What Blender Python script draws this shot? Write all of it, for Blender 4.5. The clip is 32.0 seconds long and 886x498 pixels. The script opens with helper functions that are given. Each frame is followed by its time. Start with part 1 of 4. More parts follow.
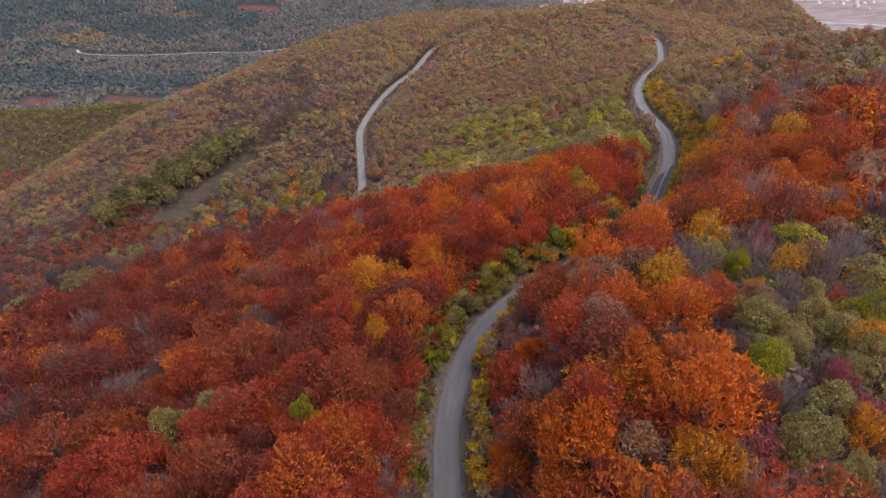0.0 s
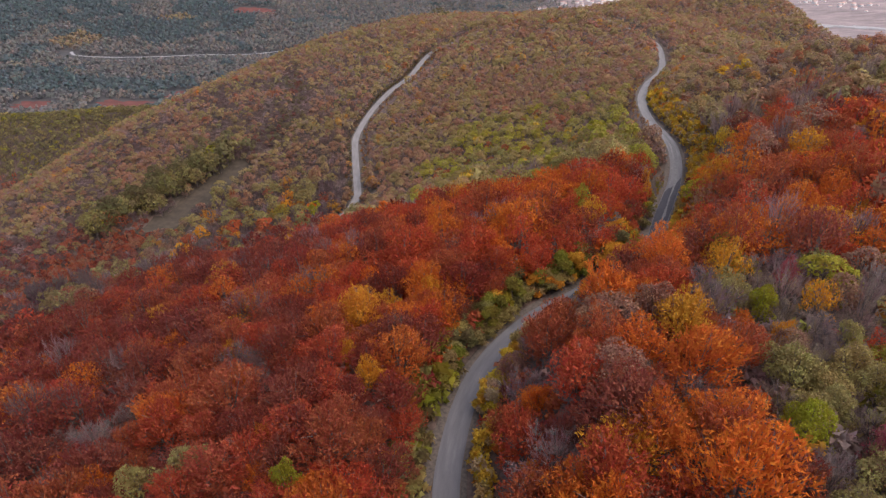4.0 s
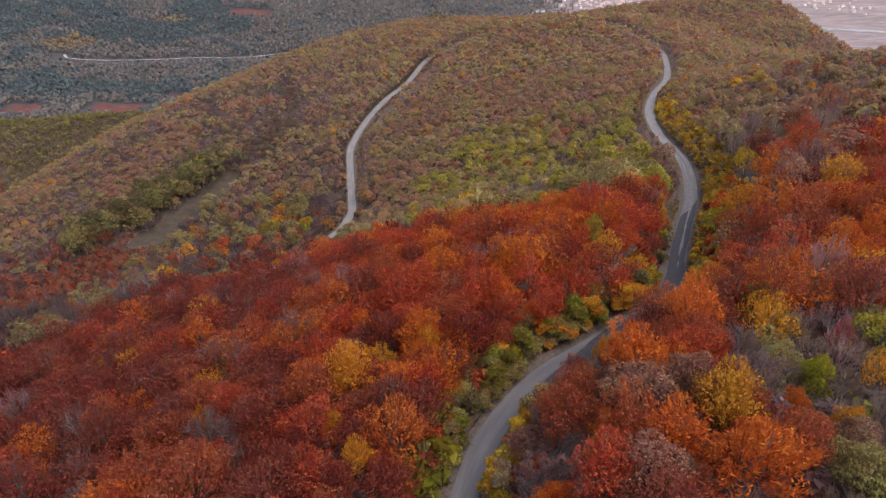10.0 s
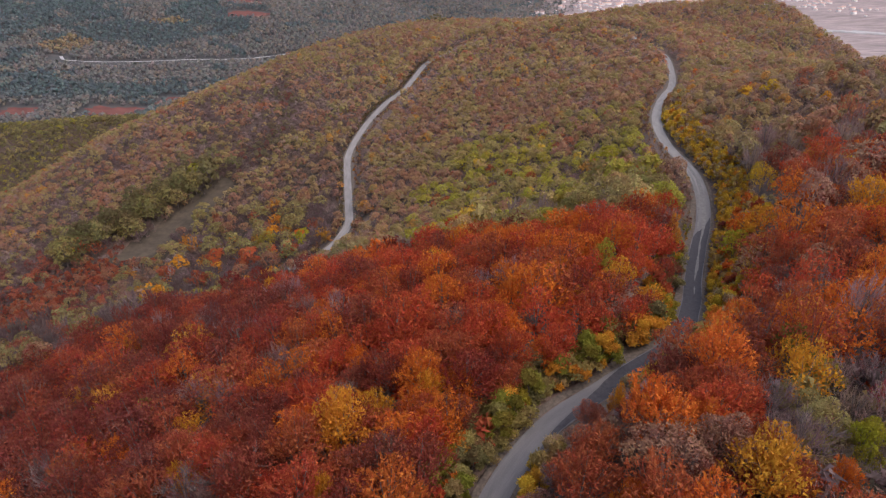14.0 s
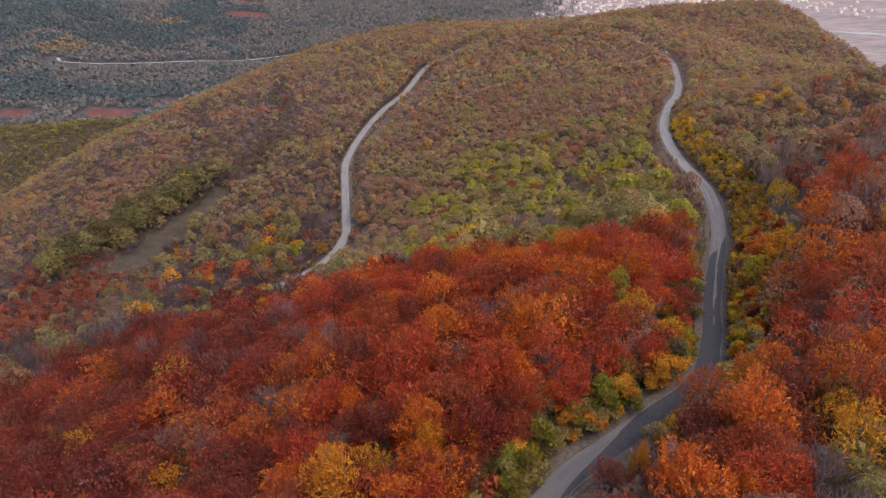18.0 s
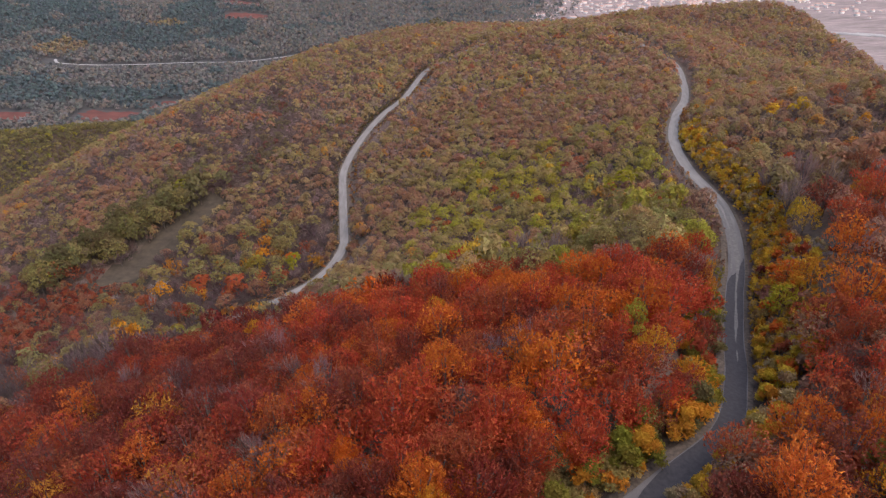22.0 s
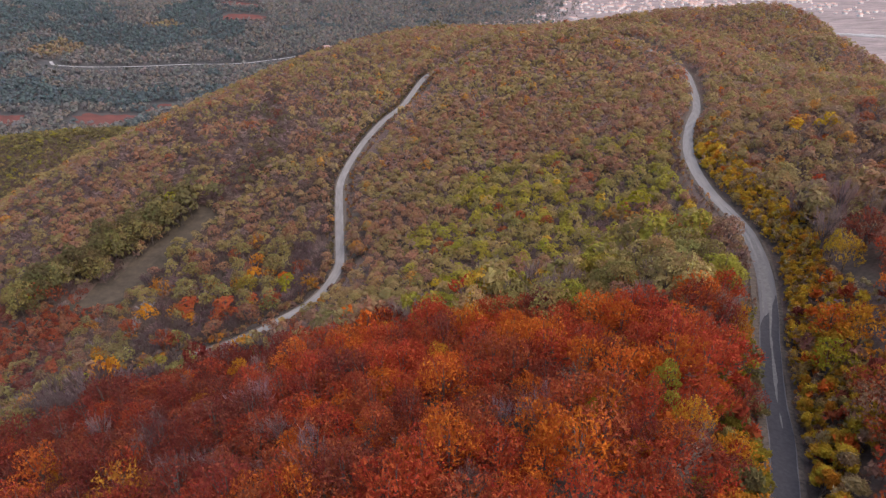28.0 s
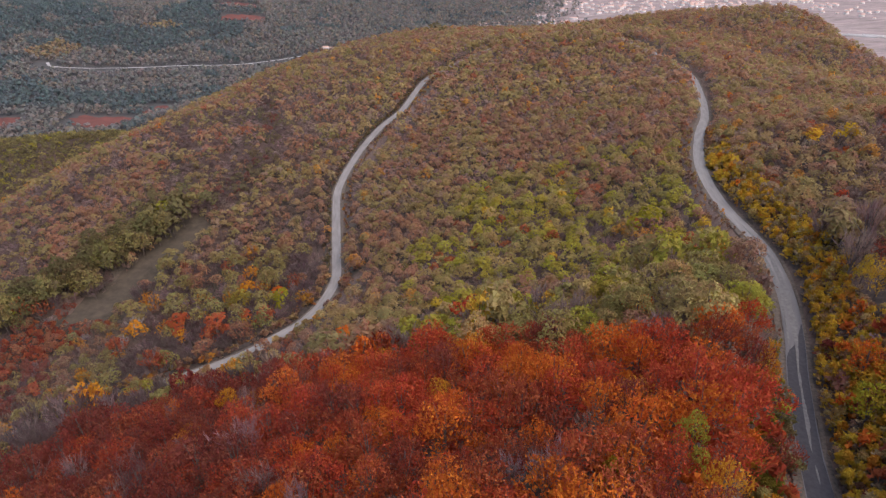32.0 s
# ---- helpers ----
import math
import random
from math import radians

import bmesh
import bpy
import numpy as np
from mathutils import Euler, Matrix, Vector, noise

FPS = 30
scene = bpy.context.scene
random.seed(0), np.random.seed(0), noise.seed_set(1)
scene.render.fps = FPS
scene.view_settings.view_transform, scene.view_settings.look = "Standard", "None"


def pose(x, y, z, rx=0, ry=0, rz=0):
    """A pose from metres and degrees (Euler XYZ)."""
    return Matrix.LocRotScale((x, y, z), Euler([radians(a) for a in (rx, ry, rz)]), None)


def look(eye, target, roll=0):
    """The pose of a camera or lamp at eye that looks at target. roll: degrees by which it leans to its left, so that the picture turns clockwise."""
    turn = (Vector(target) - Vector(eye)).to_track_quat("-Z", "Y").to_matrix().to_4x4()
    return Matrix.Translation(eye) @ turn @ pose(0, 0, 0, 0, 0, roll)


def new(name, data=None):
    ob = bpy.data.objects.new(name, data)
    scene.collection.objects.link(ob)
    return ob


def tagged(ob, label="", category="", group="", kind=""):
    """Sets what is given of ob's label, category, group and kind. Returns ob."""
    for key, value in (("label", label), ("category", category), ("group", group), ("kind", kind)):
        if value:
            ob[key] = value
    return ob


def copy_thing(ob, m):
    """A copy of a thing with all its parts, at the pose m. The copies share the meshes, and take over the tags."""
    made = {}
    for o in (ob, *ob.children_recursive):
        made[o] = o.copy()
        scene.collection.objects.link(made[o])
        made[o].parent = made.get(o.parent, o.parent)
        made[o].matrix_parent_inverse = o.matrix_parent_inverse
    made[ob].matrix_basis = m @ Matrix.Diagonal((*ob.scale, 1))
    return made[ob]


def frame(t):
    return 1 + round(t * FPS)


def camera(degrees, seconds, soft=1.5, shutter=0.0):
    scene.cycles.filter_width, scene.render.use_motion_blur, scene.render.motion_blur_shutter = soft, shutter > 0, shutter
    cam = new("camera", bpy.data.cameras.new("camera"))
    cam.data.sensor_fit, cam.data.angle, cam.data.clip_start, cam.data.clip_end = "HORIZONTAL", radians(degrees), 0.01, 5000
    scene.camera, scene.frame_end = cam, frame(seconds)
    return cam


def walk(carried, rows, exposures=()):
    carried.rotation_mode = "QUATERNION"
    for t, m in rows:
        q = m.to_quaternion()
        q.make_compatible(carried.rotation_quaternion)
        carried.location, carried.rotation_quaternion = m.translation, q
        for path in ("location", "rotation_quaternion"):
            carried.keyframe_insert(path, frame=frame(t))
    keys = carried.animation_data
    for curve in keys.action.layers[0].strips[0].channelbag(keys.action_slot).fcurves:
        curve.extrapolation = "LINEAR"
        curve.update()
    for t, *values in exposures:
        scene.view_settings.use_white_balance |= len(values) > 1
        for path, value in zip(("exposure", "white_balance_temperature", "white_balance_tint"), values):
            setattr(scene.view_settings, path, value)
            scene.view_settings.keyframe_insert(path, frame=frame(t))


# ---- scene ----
cam = camera(72.0, 32.0, soft=1.35)
PATH = [
    (0, pose(0.000, 0.000, 75.000, 58.776, -0.000, 0.000)),
    (4, pose(-0.212, 10.046, 74.980, 58.891, -0.124, -0.242)),
    (8, pose(-0.447, 20.294, 74.992, 58.980, -0.210, -0.403)),
    (12, pose(-0.695, 30.725, 75.024, 59.046, -0.263, -0.501)),
    (16, pose(-0.950, 41.321, 75.061, 59.089, -0.289, -0.553)),
    (20, pose(-1.201, 52.063, 75.091, 59.111, -0.294, -0.577)),
    (24, pose(-1.442, 62.932, 75.100, 59.115, -0.284, -0.590)),
    (28, pose(-1.664, 73.911, 75.074, 59.103, -0.263, -0.610)),
    (32, pose(-1.859, 84.981, 75.000, 59.077, -0.240, -0.654)),
]
walk(cam, PATH)

# ---- world and light: a dull autumn evening under thin high cloud ----
SUN_DIR = (0.38, -0.26, 0.86)
sun_elev = math.atan2(SUN_DIR[2], math.hypot(SUN_DIR[0], SUN_DIR[1]))
sun_rot = math.atan2(SUN_DIR[0], SUN_DIR[1])
world = bpy.data.worlds.new("evening_sky")
scene.world = world
world.use_nodes = True
wn = world.node_tree.nodes
sky = wn.new("ShaderNodeTexSky")
sky.sky_type, sky.sun_disc = "NISHITA", False
sky.sun_elevation, sky.sun_rotation = sun_elev, sun_rot
sky.air_density, sky.dust_density, sky.ozone_density = 1.0, 3.0, 1.6
world.node_tree.links.new(sky.outputs[0], wn["Background"].inputs[0])
wn["Background"].inputs[1].default_value = 0.15
sun = new("sun", bpy.data.lights.new("sun", "SUN"))
sun.data.energy, sun.data.angle, sun.data.color = 1.4, radians(80), (1.0, 0.84, 0.82)
sun.matrix_world = look((0, 0, 300), (-SUN_DIR[0] * 100, -SUN_DIR[1] * 100, 300 - SUN_DIR[2] * 100))
scene.view_settings.exposure = 1.05

# ---- materials ----


def material(name, rough=0.9):
    m = bpy.data.materials.new(name)
    m.use_nodes = True
    b = m.node_tree.nodes["Principled BSDF"]
    b.inputs["Roughness"].default_value = rough
    b.inputs["Specular IOR Level"].default_value = 0.1
    return m, m.node_tree.nodes, m.node_tree.links, b


def noise_node(nodes, links, scale, detail=4.0, coords=None, rough=0.6):
    n = nodes.new("ShaderNodeTexNoise")
    n.inputs["Scale"].default_value, n.inputs["Detail"].default_value = scale, detail
    n.inputs["Roughness"].default_value = rough
    if coords:
        links.new(coords, n.inputs["Vector"])
    return n.outputs["Fac"]


def ramp(nodes, links, fac, stops):
    r = nodes.new("ShaderNodeValToRGB")
    while len(r.color_ramp.elements) < len(stops):
        r.color_ramp.elements.new(0.5)
    for e, (p, c) in zip(r.color_ramp.elements, stops):
        e.position, e.color = p, (*c, 1)
    links.new(fac, r.inputs[0])
    return r.outputs[0]


def mix(nodes, links, fac, a, b, blend="MIX"):
    n = nodes.new("ShaderNodeMix")
    n.data_type, n.blend_type = "RGBA", blend
    for value, socket in ((fac, n.inputs[0]), (a, n.inputs[6]), (b, n.inputs[7])):
        if isinstance(value, bpy.types.NodeSocket):
            links.new(value, socket)
        else:
            socket.default_value = value if isinstance(value, float) else (*value, 1)
    return n.outputs[2]


def bump(nodes, links, bsdf, height, strength, distance):
    n = nodes.new("ShaderNodeBump")
    n.inputs["Strength"].default_value, n.inputs["Distance"].default_value = strength, distance
    links.new(height, n.inputs["Height"])
    links.new(n.outputs[0], bsdf.inputs["Normal"])


def foliage_material(name, translucency=0.5):
    """Leaves: the tree's own colour, leaf sprays that differ a little from one another, some light let through."""
    m, nodes, links, b = material(name, 0.9)
    b.inputs["Specular IOR Level"].default_value = 0.0
    tint = nodes.new("ShaderNodeAttribute")
    tint.attribute_name = "tint"
    info = nodes.new("ShaderNodeObjectInfo")
    base = mix(nodes, links, 1.0, tint.outputs["Color"], info.outputs["Color"], "MULTIPLY")
    geo = nodes.new("ShaderNodeNewGeometry")
    hsv = nodes.new("ShaderNodeHueSaturation")
    links.new(base, hsv.inputs["Color"])
    for socket, low, high in (("Hue", 0.49, 0.51), ("Value", 0.92, 1.08)):
        mr = nodes.new("ShaderNodeMapRange")
        mr.inputs[3].default_value, mr.inputs[4].default_value = low, high
        links.new(geo.outputs["Random Per Island"], mr.inputs[0])
        links.new(mr.outputs[0], hsv.inputs[socket])
    links.new(hsv.outputs[0], b.inputs["Base Color"])
    trans = nodes.new("ShaderNodeBsdfTranslucent")
    links.new(hsv.outputs[0], trans.inputs[0])
    ms = nodes.new("ShaderNodeMixShader")
    ms.inputs[0].default_value = translucency
    links.new(b.outputs[0], ms.inputs[1])
    links.new(trans.outputs[0], ms.inputs[2])
    links.new(ms.outputs[0], nodes["Material Output"].inputs[0])
    return m


LEAF = foliage_material("autumn_leaves")

BARK, bn, bl, bb = material("bark", 0.9)
bc = bn.new("ShaderNodeTexCoord").outputs["Object"]
bark_noise = noise_node(bn, bl, 6.0, 5.0, bc)
bl.new(ramp(bn, bl, bark_noise, [(0.3, (0.07, 0.052, 0.045)), (0.7, (0.18, 0.142, 0.125))]), bb.inputs["Base Color"])
bump(bn, bl, bb, bark_noise, 0.5, 0.04)

GROUND, gn, gl, gb = material("leaf_litter_and_dry_grass", 0.95)
gc = gn.new("ShaderNodeTexCoord").outputs["Object"]
fine, broad = noise_node(gn, gl, 0.9, 8.0, gc, 0.7), noise_node(gn, gl, 0.035, 4.0, gc)
litter = ramp(gn, gl, fine, [(0.3, (0.065, 0.044, 0.036)), (0.52, (0.118, 0.08, 0.066)), (0.72, (0.18, 0.125, 0.10))])
grass = ramp(gn, gl, fine, [(0.3, (0.048, 0.04, 0.03)), (0.7, (0.10, 0.08, 0.06))])
gl.new(mix(gn, gl, ramp(gn, gl, broad, [(0.45, (0, 0, 0)), (0.62, (1, 1, 1))]), litter, grass), gb.inputs["Base Color"])
bump(gn, gl, gb, fine, 0.8, 0.25)

# Haze is put into the valley colours: scrub greyed, eastern fields paled.
VALLEY, vn, vl, vb = material("valley_fields_and_scrub", 0.95)
vc = vn.new("ShaderNodeTexCoord").outputs["Object"]
v_strip = vn.new("ShaderNodeMapping")
v_strip.inputs["Scale"].default_value = (0.35, 1.6, 1.0)
vl.new(vc, v_strip.inputs[0])
v_fine, v_mid = noise_node(vn, vl, 0.035, 8.0, v_strip.outputs[0], 0.75), noise_node(vn, vl, 0.006, 5.0, v_strip.outputs[0])
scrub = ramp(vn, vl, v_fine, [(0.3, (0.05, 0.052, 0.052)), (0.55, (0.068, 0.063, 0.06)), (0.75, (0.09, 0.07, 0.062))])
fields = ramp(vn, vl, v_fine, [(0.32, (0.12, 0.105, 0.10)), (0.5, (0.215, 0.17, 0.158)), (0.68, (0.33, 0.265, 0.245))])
east = vn.new("ShaderNodeSeparateXYZ")
vl.new(vc, east.inputs[0])
open_land = vn.new("ShaderNodeMapRange")
open_land.inputs[1].default_value, open_land.inputs[2].default_value = -100.0, 300.0
open_land.inputs[3].default_value, open_land.inputs[4].default_value = -0.5, 0.26
vl.new(east.outputs[0], open_land.inputs[0])
share = vn.new("ShaderNodeMath")
vl.new(v_mid, share.inputs[0])
vl.new(open_land.outputs[0], share.inputs[1])
vl.new(mix(vn, vl, ramp(vn, vl, share.outputs[0], [(0.42, (0, 0, 0)), (0.60, (1, 1, 1))]), scrub, fields), vb.inputs["Base Color"])

ASPHALT, an, al, ab = material("worn_grey_asphalt", 0.85)
uv = an.new("ShaderNodeUVMap").outputs[0]
stretch = an.new("ShaderNodeMapping")
stretch.inputs["Scale"].default_value = (1.0, 0.12, 1.0)
al.new(uv, stretch.inputs[0])
a_fine, a_wear = noise_node(an, al, 7.0, 6.0, uv), noise_node(an, al, 0.8, 5.0, stretch.outputs[0], 0.65)
tone = ramp(an, al, a_wear, [(0.32, (0.078, 0.075, 0.079)), (0.55, (0.108, 0.103, 0.106)), (0.72, (0.15, 0.143, 0.142))])
# The asphalt grows paler from 300 to 352 m along the road.
pale_tone = ramp(an, al, a_wear, [(0.32, (0.15, 0.139, 0.130)), (0.55, (0.21, 0.195, 0.182)), (0.72, (0.27, 0.252, 0.236))])
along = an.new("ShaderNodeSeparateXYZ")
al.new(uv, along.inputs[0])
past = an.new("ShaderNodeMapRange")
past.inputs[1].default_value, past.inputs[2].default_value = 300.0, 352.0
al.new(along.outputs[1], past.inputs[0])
tone = mix(an, al, past.outputs[0], tone, pale_tone)
al.new(mix(an, al, 0.3, tone, ramp(an, al, a_fine, [(0.3, (0.075, 0.072, 0.073)), (0.7, (0.165, 0.157, 0.153))])), ab.inputs["Base Color"])
bump(an, al, ab, a_fine, 0.3, 0.02)


def plain(name, low, high, scale, rough=0.9):
    """A surface of two tones mottled at the given scale."""
    m, nodes, links, b = material(name, rough)
    n = noise_node(nodes, links, scale, 6.0, nodes.new("ShaderNodeTexCoord").outputs["Object"])
    links.new(ramp(nodes, links, n, [(0.3, low), (0.7, high)]), b.inputs["Base Color"])
    bump(nodes, links, b, n, 0.4, 0.05)
    return m


FRESH_ASPHALT = plain("fresh_dark_asphalt", (0.034, 0.033, 0.037), (0.054, 0.052, 0.057), 1.5, 0.8)
PALE_WEAR = plain("asphalt_worn_pale", (0.095, 0.091, 0.089), (0.15, 0.143, 0.138), 1.2, 0.8)
MEADOW_GRASS = plain("withered_meadow_grass", (0.038, 0.032, 0.024), (0.078, 0.060, 0.043), 0.25)
VERGE = plain("gravel_and_dead_leaves", (0.05, 0.042, 0.036), (0.125, 0.10, 0.08), 1.6)
ROCK = plain("pale_limestone", (0.30, 0.28, 0.26), (0.62, 0.60, 0.57), 0.7)
PLASTER = plain("pale_plaster", (0.42, 0.385, 0.36), (0.62, 0.58, 0.55), 0.3)
PALE_ROAD = plain("pale_gravel_road", (0.22, 0.21, 0.20), (0.36, 0.345, 0.33), 0.05)
RED_EARTH = plain("red_ploughed_earth", (0.085, 0.037, 0.030), (0.14, 0.054, 0.044), 0.05)
ROOFING = plain("pale_red_roof_tiles", (0.34, 0.21, 0.17), (0.50, 0.34, 0.28), 0.6)

# ---- helpers for meshes ----
rng = np.random.default_rng(7)


def mesh_from(name, verts, faces, mats, tint=None):
    """A mesh from an array of places and an array of three- or four-cornered faces."""
    me = bpy.data.meshes.new(name)
    verts, faces = np.asarray(verts, np.float32), np.asarray(faces, np.int32)
    k = faces.shape[1]
    me.vertices.add(len(verts))
    me.vertices.foreach_set("co", verts.ravel())
    me.loops.add(faces.size)
    me.loops.foreach_set("vertex_index", faces.ravel())
    me.polygons.add(len(faces))
    me.polygons.foreach_set("loop_start", np.arange(0, faces.size, k, dtype=np.int32))
    me.polygons.foreach_set("loop_total", np.full(len(faces), k, np.int32))
    if tint is not None:
        at = me.attributes.new("tint", "FLOAT_COLOR", "POINT")
        at.data.foreach_set("color", np.concatenate([tint, np.ones((len(tint), 1))], 1).astype(np.float32).ravel())
    for m in mats:
        me.materials.append(m)
    me.update(calc_edges=True)
    return me


# ---- relief ----


def swell(x, y, cx, cy, r, h):
    return h * np.exp(-((x - cx) ** 2 + (y - cy) ** 2) / r ** 2)


def smooth(a, b, v):
    v = np.clip((v - a) / (b - a), 0, 1)
    return v * v * (3 - 2 * v)


def hill(x, y):
    """The mountain side that the road climbs: a tilted shoulder with spurs, hollows and a summit ridge."""
    u, v = x / 100, y / 100
    z = -2.0 + 16.2 * u - 2.2 * v - 4.9 * u * u - 1.7 * u * v - 1.1 * v * v
    z = z + swell(x, y, -80, 300, 120, -51.8)
    z = z + swell(x, y, -500, 660, 120, 43.6)
    z = z + swell(x, y, 340, 780, 120, 84.5)
    z = z + swell(x, y, 35, 45, 70, 14.4)
    z = z + swell(x, y, -20, 780, 120, 26.3)
    z = z + swell(x, y, -385, 535, 70, -28.3)
    z = z + swell(x, y, -320, 180, 120, -45.0)
    z = z + swell(x, y, 350, 605, 70, 37.2)
    z = z + swell(x, y, -260, 840, 120, -44.4)
    z = z + swell(x, y, 160, 900, 120, 36.3)
    z = z + swell(x, y, -560, 640, 70, 43.7)
    z = z + swell(x, y, -315, 605, 70, -31.4)
    z = z + swell(x, y, -320, 420, 120, -10.9)
    z = z + swell(x, y, -20, 480, 120, -12.8)
    z = z + swell(x, y, 420, 745, 70, 34.2)
    z = z + swell(x, y, 0, 220, 70, -2.7)
    z = z + swell(x, y, 245, 955, 70, 21.1)
    z = z + swell(x, y, 420, 465, 70, -13.5)
    z = z + swell(x, y, -175, 80, 70, -13.5)
    z = z + swell(x, y, 160, 600, 120, 26.2)
    z = z + swell(x, y, 105, 150, 70, 12.9)
    z = z + swell(x, y, 175, 255, 70, 26.7)
    z = z + swell(x, y, 280, 430, 70, 11.3)
    z = z + swell(x, y, -35, 325, 70, 8.5)
    z = z + swell(x, y, -70, 45, 70, 10.1)
    z = z + swell(x, y, 70, 220, 70, -3.8)
    z = z + swell(x, y, -175, 745, 70, 7.6)
    z = z + swell(x, y, -140, 990, 70, -18.5)
    z = z + swell(x, y, -280, 675, 70, -13.4)
    z = z + swell(x, y, -350, 675, 70, 12.7)
    z = z + swell(x, y, 245, 780, 70, 10.5)
    z = z + swell(x, y, -385, 465, 70, -16.6)
    z = z + swell(x, y, 0, 150, 70, 3.9)
    z = z + swell(x, y, -315, 780, 70, -10.9)
    z = z + swell(x, y, -390, 755, 110, -17.0)
    z = z + swell(x, y, -440, 930, 90, -14.0)
    z = z + swell(x, y, -10, 770, 95, -10.0)
    z = z + swell(x, y, 290, 775, 60, -12.0)
    z = z + swell(x, y, 120, 860, 75, -8.0)

    return z


def valley(x, y):
    z = -262 + 6 * np.sin(x / 170 + 1.0) * np.cos(y / 210) + 4 * np.sin(x / 61 + y / 83)
    z = z + swell(x, y, -1250, 1750, 380, 60) + swell(x, y, -700, 1900, 300, 35) + swell(x, y, -1500, 1200, 300, 50)
    return z


def natural(x, y):
    x, y = np.asarray(x, float), np.asarray(y, float)
    on = smooth(-740, -560, x) * (1 - smooth(455, 600, x)) * (1 - smooth(930, 1130, y))
    low = valley(x, y)
    return low + on * (np.maximum(hill(np.clip(x, -560, 560), np.clip(y, -100, 1000)), low - 5) - low)


def catmull(points, step):
    """Points at even steps along a smooth curve through the given ones."""
    p = np.array([2 * np.array(points[0]) - points[1], *points, 2 * np.array(points[-1]) - points[-2]], float)
    out = []
    for a, b, c, d in zip(p, p[1:], p[2:], p[3:]):
        for s in np.linspace(0, 1, 24, endpoint=False):
            out.append(0.5 * (2 * b + (c - a) * s + (2 * a - 5 * b + 4 * c - d) * s * s + (3 * b - a - 3 * c + d) * s ** 3))
    out = np.array(out)
    run = np.concatenate([[0], np.cumsum(np.hypot(*np.diff(out, axis=0).T))])
    at = np.arange(0, run[-1], step)
    return np.stack([np.interp(at, run, out[:, 0]), np.interp(at, run, out[:, 1])], 1)


# The climbing road with its heights: it runs in a cutting below the bank on its right.
ROAD_UP = [(5, -90, 2.0), (4.2, -40, 1.6), (3.4, 5, 1.2), (2.4, 35.9, 1.1), (0.7, 54, 1.5), (1.1, 70.6, 1.3), (6, 88.9, 1.2), (15.8, 103.3, 0.9), (29.3, 113, 2.8),
           (43.5, 123.7, 2.6), (51.9, 138, -0.1), (58.6, 153.2, -2.8), (66.1, 169.3, -5.2), (73.2, 184.3, -6.2), (79, 199.8, -5.9), (83.1, 217.6, -5.8),
           (84.6, 234, -7.3), (85.9, 250.4, -9.0), (88.7, 268.3, -10.0), (92.4, 284.5, -11.1), (97.6, 300.1, -12.3), (104.3, 316.8, -14.0), (110.8, 332, -16.0),
           (117.8, 346.9, -18.2), (125.6, 363.1, -20.7), (132.2, 378.3, -22.8), (138.2, 393.7, -24.7), (144.2, 410.6, -26.3), (149.1, 426.4, -27.4), (158, 460, -28.2), (161, 488, -27.6)]
ROAD_DOWN = [(156, 520), (146, 554), (140, 600), (115, 640), (60, 630), (20, 590), (-5, 560), (-13.5, 537), (-24, 489), (-37, 458),
             (-48, 420), (-54, 384), (-51, 352), (-46, 317), (-43.5, 295), (-46.5, 279), (-52, 268), (-60, 260.5), (-72, 250),
             (-100, 233), (-135, 205)]
ROAD_HALF = 1.95
line = catmull([p[:2] for p in ROAD_UP] + ROAD_DOWN, 1.5)
line_z = natural(line[:, 0], line[:, 1])
kernel = np.hanning(21) / np.hanning(21).sum()
line_z = np.convolve(np.pad(line_z, 10, mode="edge"), kernel, "valid")
bed = np.array(ROAD_UP, float)
n_up = int(np.argmin(np.hypot(line[:, 0] - bed[-1, 0], line[:, 1] - bed[-1, 1])))
bed_z = np.interp(line[:n_up, 1], bed[:, 1], bed[:, 2])
bed_z = np.convolve(np.pad(bed_z, 10, mode="edge"), kernel, "valid")
line_z[:n_up] += (bed_z - line_z[:n_up]) * np.clip((n_up - np.arange(n_up)) / 20, 0, 1)
line_cut = line_z - natural(line[:, 0], line[:, 1])


def along_road(x, y):
    """How far each place is from the road's middle, and the nearest point's number; far from it, 0."""
    x, y = np.asarray(x, float).ravel(), np.asarray(y, float).ravel()
    best, at = np.full(x.shape, 1e9), np.zeros(x.shape, int)
    for k in range(0, len(line), 40):
        part_line = line[k:k + 41]
        c = part_line.mean(0)
        near = np.nonzero(np.hypot(x - c[0], y - c[1]) < 75)[0]
        if len(near):
            d = np.hypot(x[near, None] - part_line[:, 0], y[near, None] - part_line[:, 1])
            i = d.argmin(1)
            d = d[np.arange(len(near)), i]
            hit = d < best[near]
            best[near[hit]], at[near[hit]] = d[hit], k + i[hit]
    return best, at


def to_road(x, y):
    """How far each place is from the road's middle, and the road's height there."""
    d, at = along_road(x, y)
    return d, line_z[at]


def ground_z(x, y):
    shape = np.shape(x)
    base = natural(x, y).ravel()
    d, at = along_road(x, y)
    base = base + line_cut[at] * (1 - smooth(4.5, 17.0, d))
    w = 1 - smooth(3.0, 8.5, d)
    return (base + w * (line_z[at] - 0.26 - base)).reshape(shape)


# ---- ground ----
# The open strip of the gully: rough grass above, low red scrub below.
MEADOW = [(-129, 365), (-134, 350), (-139, 334), (-143, 318), (-148, 303), (-152, 290), (-160, 275), (-168, 258), (-172, 236), (-174, 212)]


def steps(*pieces):
    out = []
    for a, b, s in pieces:
        out.extend(np.arange(a, b, s))
    return np.array(out + [pieces[-1][1]])


